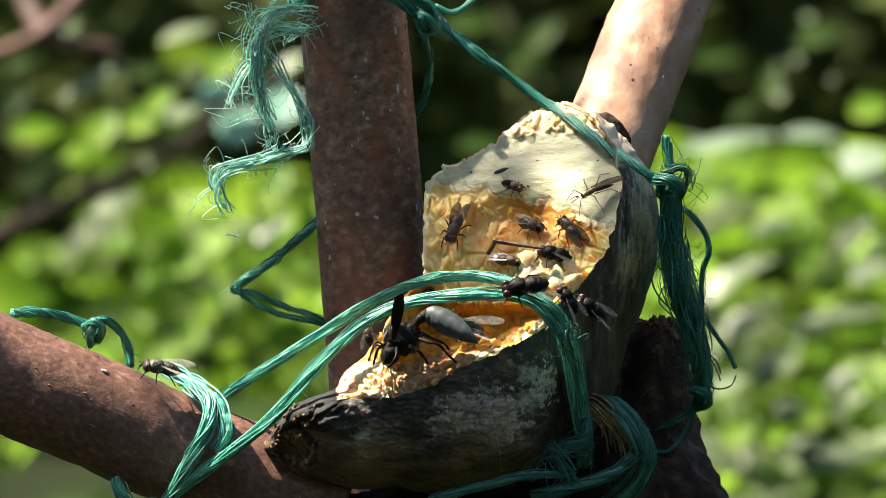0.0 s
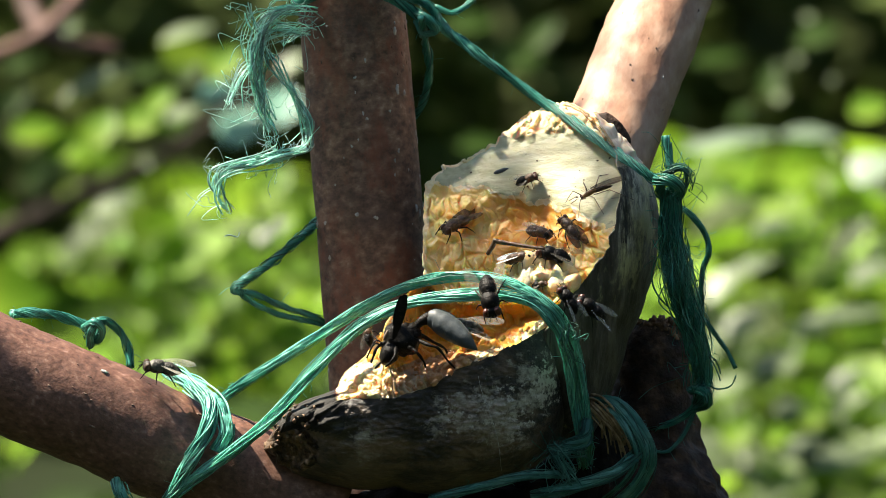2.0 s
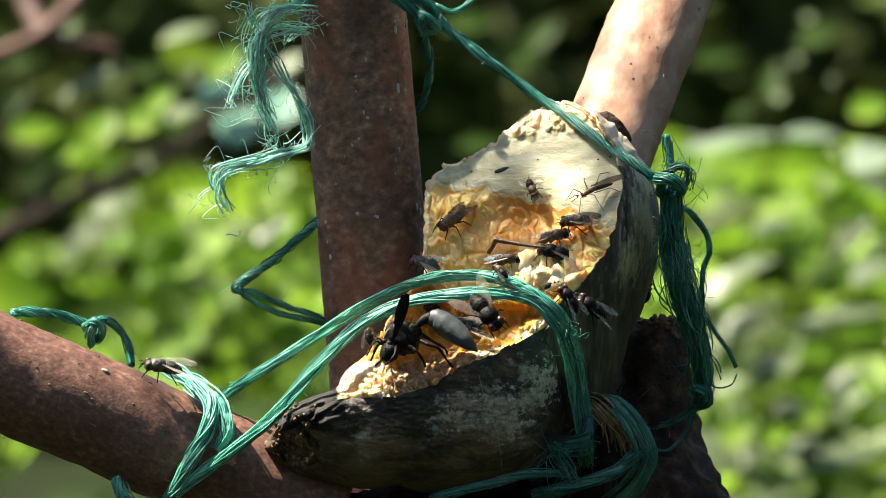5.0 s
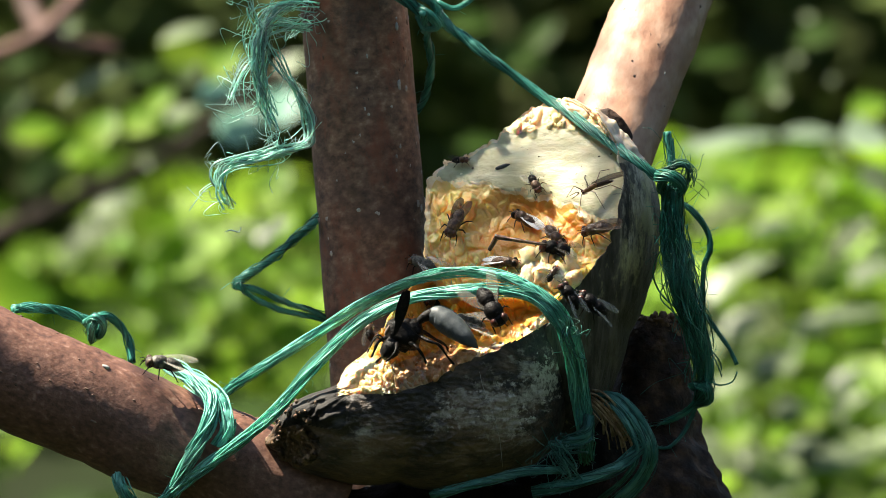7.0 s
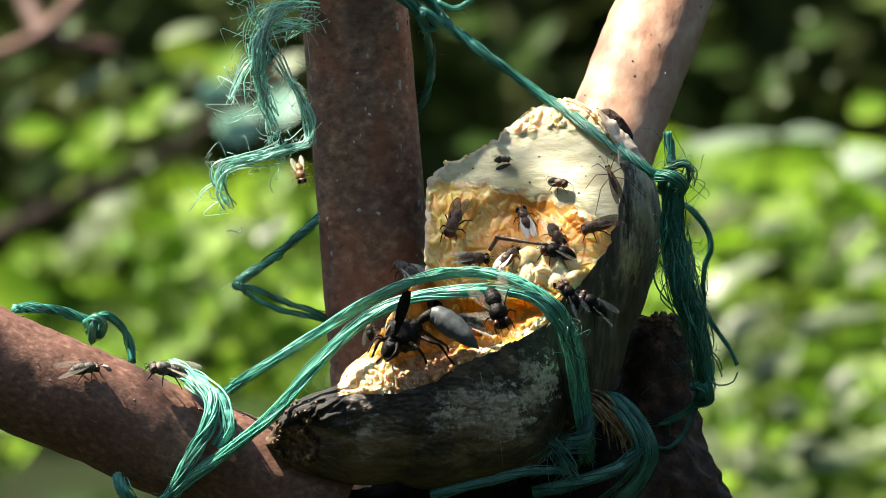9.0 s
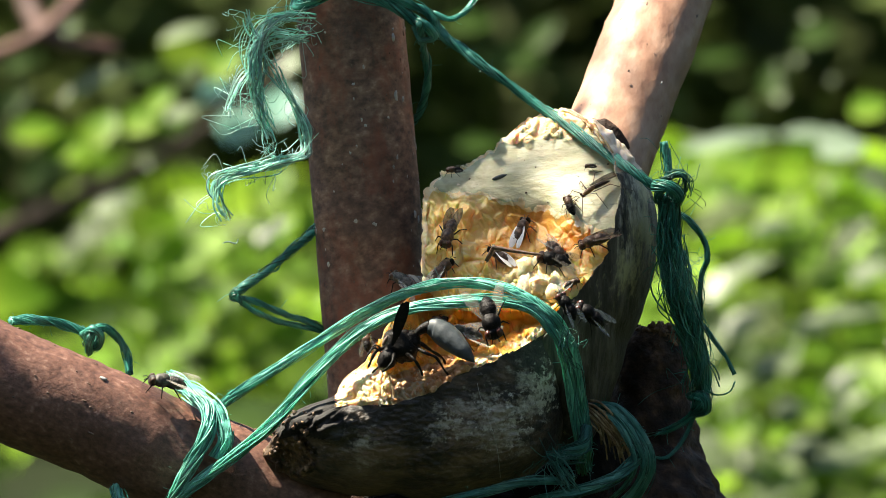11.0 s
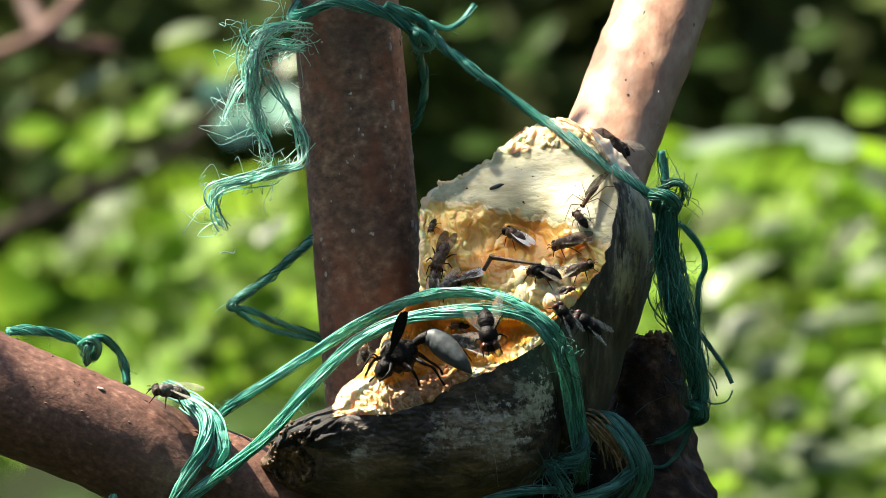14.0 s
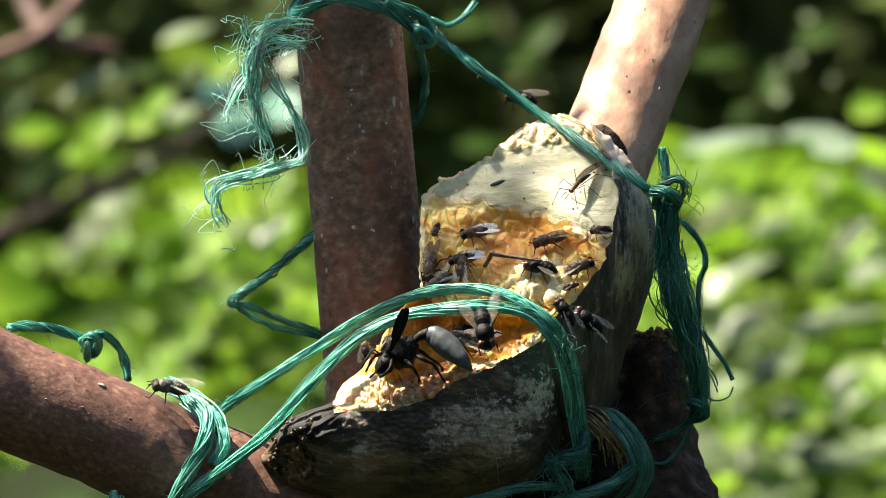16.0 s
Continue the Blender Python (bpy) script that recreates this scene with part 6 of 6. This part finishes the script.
insect(PALE_FLY, 5.6, "pale-winged fly passing before the upright stick", [(0, -110.0, 5.0, 10), (0.5, -100.0, 4.0, 10), (0.6, -14.0, -2.0, 10), (0.7, -100.0, -8.0, 10), (6.5, -100.0, 4.0, 30), (6.6, -100.0, 4.0, 30), (6.7, -9.4, 0.5, 30), (6.8, -100.0, -6.0, 30), (11.8, -100.0, 4.0, -10), (11.9, -100.0, 2.0, -10), (12, -15.3, -1.3, -10), (12.1, -70.0, 20.0, 20), (12.4, -60.0, 55.0, 60), (12.5, -5.3, 8.5, 60), (12.6, -60.0, 60.0, 60), (16, -110.0, 90.0, 60)], depth=-12, up=(0.1, -0.5, 0.85))
insect(SMALL_FLY, 5, "small dark fly beside the upright stick", [(0, -13.2, -15.3, 100), (16, -13.2, -15.3, 100)], depth=-8)


# the paper wasp, head down in the pulp, its wings folded upright
wasp = tagged(new("wasp"), "large black wasp with a dusty grey abdomen feeding", "wasp", group="insects on the plantain")
bm = bmesh.new()
blob(bm, (-7.2, -18.0, -15.8), (3.3, 2.7, 2.7), Euler((0, radians(38), 0)).to_matrix(), u=26, v=18, lump=0.22, seed=2)
blob(bm, (-5.7, -17.5, -15.1), (2.0, 2.0, 2.2), Euler((0, radians(-20), 0)).to_matrix(), u=18, v=14, lump=0.2, seed=5)
rg = random.Random(5)
for _ in range(70):
    w, h = rg.uniform(0, 2 * math.pi), rg.uniform(-1, 1)
    dr = Vector((math.cos(w) * math.sqrt(1 - h * h), math.sin(w) * math.sqrt(1 - h * h), h))
    p = Vector((-7.1, -18.0, -15.5)) + Vector((dr.x * 3.4, dr.y * 2.9, dr.z * 3.0))
    tube(bm, [p, p + dr * rg.uniform(0.4, 0.9)], 0.03, sides=3)
thorax = part("thorax", bm, CHITIN, wasp)
bm = bmesh.new()
blob(bm, (-9.4, -19.0, -18.1), (1.6, 2.0, 2.4), Euler((0, radians(30), 0)).to_matrix(), u=20, v=14, lump=0.16, seed=3)
head = part("head", bm, CHITIN, wasp)
for c, r, tilt in (((-10.0, -20.2, -15.0), (0.35, 0.3, 1.0), 25),):
    bm = bmesh.new()
    blob(bm, c, r, Euler((0, radians(tilt), 0)).to_matrix(), u=10, v=8, lump=0.2)
    part("pale_mark", bm, LENTICEL, thorax, "pale grey body marking")
bm = bmesh.new()
tube(bm, glide([(-5.0, -17.5, -14.3), (-4.1, -17.5, -13.1), (-3.1, -17.5, -12.5), (-2.2, -17.5, -12.2)], 12), lambda t: 0.5 + 0.75 * t, sides=12)
petiole = part("petiole", bm, CHITIN, wasp)
bm = bmesh.new()
tube(bm, glide([(-3.0, -17.5, -12.2), (-0.9, -17.5, -12.6), (1.5, -18.5, -14.3), (3.9, -20.0, -16.3), (6.0, -21.0, -18.2)], 44),
     interp([(0.0, 0.8), (0.08, 1.45), (0.2, 1.95), (0.38, 2.25), (0.55, 2.1), (0.75, 1.45), (0.9, 0.7), (1.0, 0.05)]), sides=32)
part("abdomen", bm, CHITIN_GREY, wasp, "bulbous dusty grey abdomen")
for dy, (tx, tz) in ((-0.8, (-6.3, -8.0)), (0.8, (-6.9, -8.2))):
    r = Vector((-8.7, -20.0, -15.8)) + Vector((0, dy, 0))
    part("wing", wing(r, (tx, -21.5 + dy, tz), 2.0, (0.35, -1, 0.1), n=14), CHITIN, wasp, "dark folded wing held upright")
for pts in (((-4.9, -18.5, -15.8), (-2.4, -20.5, -17.0), (-0.9, -20.5, -17.6), (0.6, -19.5, -19.7), (1.9, -18.5, -21.2)), ((-6.4, -19.5, -17.0), (-4.9, -22.5, -17.9), (-3.6, -21.5, -19.7), (-3.2, -20.5, -20.9)),
            ((-8.3, -19.5, -16.8), (-8.5, -22.5, -18.5), (-9.3, -22.5, -19.7), (-10.3, -21.5, -20.5)), ((-4.4, -15.5, -14.8), (-1.9, -14.5, -16.4), (0.1, -13.5, -17.6), (0.8, -13.5, -18.8)),
            ((-9.3, -17.5, -15.8), (-11.5, -18.5, -17.0), (-12.3, -18.5, -18.6), (-12.8, -18.5, -19.8)), ((-7.8, -16.5, -16.3), (-9.3, -15.5, -18.3), (-11.1, -15.5, -19.8), (-12.1, -15.5, -20.8))):
    bm = bmesh.new()
    tube(bm, glide(pts, 16), lambda t: 0.27 * (1.1 - 0.7 * t) + 0.1 * math.sin(9 * t) ** 2, sides=7)
    part("leg", bm, CHITIN, wasp)
for pts in (((-10.6, -20.5, -17.0), (-11.9, -21.5, -16.3), (-12.8, -21.5, -17.5), (-13.5, -21.5, -18.9)), ((-10.3, -18.5, -16.8), (-11.5, -18.5, -15.8), (-12.3, -18.5, -16.4), (-13.1, -18.5, -18.0))):
    bm = bmesh.new()
    tube(bm, glide(pts, 12), 0.15, sides=6)
    part("antenna", bm, CHITIN, head)
hang(wasp, 0, 0, 0)

# a dry splinter stuck in the pulp, and a husk on the pale part
bm = bmesh.new()
tube(bm, glide([(8.9, -10.2, 1.5), (10.5, -10.5, 1.2), (13.0, -11.0, 0.8), (15.5, -11.5, 0.4), (18.0, -12.0, 0.1)], 20), lambda t: 0.52 - 0.28 * t, sides=6, rough=0.15, seed=2.0, rough_scale=0.8)
tube(bm, glide([(9.3, -10.1, 1.5), (8.7, -9.8, 0.5), (7.9, -9.2, -0.9)], 10), lambda t: 0.5 - 0.1 * t, sides=6, rough=0.15, seed=5.0, rough_scale=0.8)
splinter = tagged(link("splinter", bm, CHITIN_BROWN), "dark dry splinter stuck in the orange pulp", "splinter")
hang(splinter, 0, 0, 0)
bm = bmesh.new()
hx, hz = (10.3, 13.9)
blob(bm, (hx, upper(hx, hz)[0] - 0.1, hz), (1.5, 0.25, 0.4), Euler((0, radians(-18), 0)).to_matrix(), u=10, v=6, lump=0.3)
husk = tagged(link("husk", bm, CHITIN_GREY), "small grey husk lying on the pale pulp", "husk")
hang(husk, 0, 0, 0)


bm = bmesh.new()
tube(bm, [Vector((p.x, lower_skin(p.x, p.z)[0] - 0.35, p.z)) for p in glide([(x, 0, z) for x, z in ((6.2, -22.3), (6.8, -24.9), (8.2, -28.7), (9.6, -33.4), (10.3, -39.1))], 40)], 0.055, sides=4)
hang(tagged(link("thread", bm, SPECK), "fine pale thread hanging over the black peel", "thread"), 0, 0, 0)


# ---- movement ----
SWAY = ((0.0, 0.0, 0.0, 0.0), (0.5, 0.10, 0.29, 0.0), (1.0, 0.24, 0.59, 0.01), (1.5, 0.19, 0.44, 0.02), (2.0, -0.02, -0.06, -0.05), (2.5, 0.20, 0.21, -0.08),
        (3.0, -0.08, -0.25, -0.06), (3.5, -0.04, -0.33, -0.12), (4.0, -0.04, -0.13, -0.07), (4.8, 0.10, 0.15, -0.06), (5.7, 0.05, 0.05, -0.06), (6.5, 0.24, 0.38, -0.06), (7.0, 0.25, 0.72, 0.05),
        (7.5, 0.04, 0.18, 0.03), (8.0, 0.24, 0.14, -0.02), (8.5, -0.06, 0.03, -0.01), (9.0, 0.33, 0.69, 0.06), (9.8, 0.10, 0.0, -0.03), (10.7, -0.15, -0.8, -0.10), (11.5, -0.35, -1.60, -0.18),
        (12.0, 0.14, -0.73, -0.09), (12.5, 0.02, 0.30, 0.05), (13.0, -0.16, -1.15, -0.17), (13.5, -0.37, -1.69, -0.12), (14.0, -0.72, -2.88, -0.26),
        (14.5, -0.49, -2.03, -0.28), (15.0, -0.29, -2.08, -0.22), (15.5, -0.88, -2.61, -0.25), (16.0, -0.59, -2.25, -0.22))


def sway(t):
    """The perch's own small movement: millimetres across and up, and degrees of lean."""
    ts = [s[0] for s in SWAY]
    dx, dz, lean = (float(np.interp(t, ts, [s[i] for s in SWAY])) for i in (1, 2, 3))
    c = Matrix.Translation(CENTRE)
    return Matrix.Translation(Vector((dx, 0, dz)) * MM) @ c @ Matrix.Rotation(radians(lean), 4, "Y") @ c.inverted()


# the wasp tips forward as it feeds: seconds, degrees about its thorax
TIPPING = ((0.0, -7.0), (1.0, -6.0), (2.0, -2.0), (4.0, 0.0), (9.0, 0.0), (11.5, 3.0), (16.0, 4.5))


def tipped(t):
    x, z = (-7.2, -15.9)
    c = Matrix.Translation(CENTRE + Vector((x, -18.0, z)) * MM)
    return c @ Matrix.Rotation(radians(float(np.interp(t, *zip(*TIPPING)))), 4, "Y") @ c.inverted()


# the pale leaf in the breeze: seconds, millimetres across and up, degrees of turn
BREEZE = ((0.0, 0.0, 0.0, 0.0), (1.0, -1.0, 0.5, 0.0), (2.0, 2.0, -2.0, -6.0), (4.0, 0.5, 0.0, 0.0), (6.5, 3.0, 4.0, 20.0), (7.0, 0.0, 6.0, 26.0), (8.0, 1.5, 5.0, 10.0), (9.0, 0.0, 0.0, 0.0),
          (11.5, -7.0, 4.0, 18.0), (12.5, -6.0, 3.0, 14.0), (14.0, -8.0, 4.0, 20.0), (16.0, -8.0, 4.0, 20.0))


def motions():
    rest = waving_leaf.location.copy()
    walk(waving_leaf, [(t, Matrix.Translation(rest + Vector((x, 0, z)) * MM) @ Matrix.Rotation(radians(turn), 4, "Y")) for t, x, z, turn in BREEZE])
    for ob in SWAYING:
        walk(ob, [(s[0], sway(s[0]) @ (tipped(s[0]) if ob == wasp else Matrix()) @ HOME[ob]) for s in SWAY])
    for ob, rows, where in INSECTS:
        times = sorted({r[0] for r in rows} | {s[0] for s in SWAY})
        keyed = []
        for t in times:
            x, z, heading = (float(np.interp(t, [r[0] for r in rows], [r[i] for r in rows])) for i in (1, 2, 3))
            keyed.append((t, sway(t) @ stance(x, z, heading, **where)))
        walk(ob, keyed)


motions()
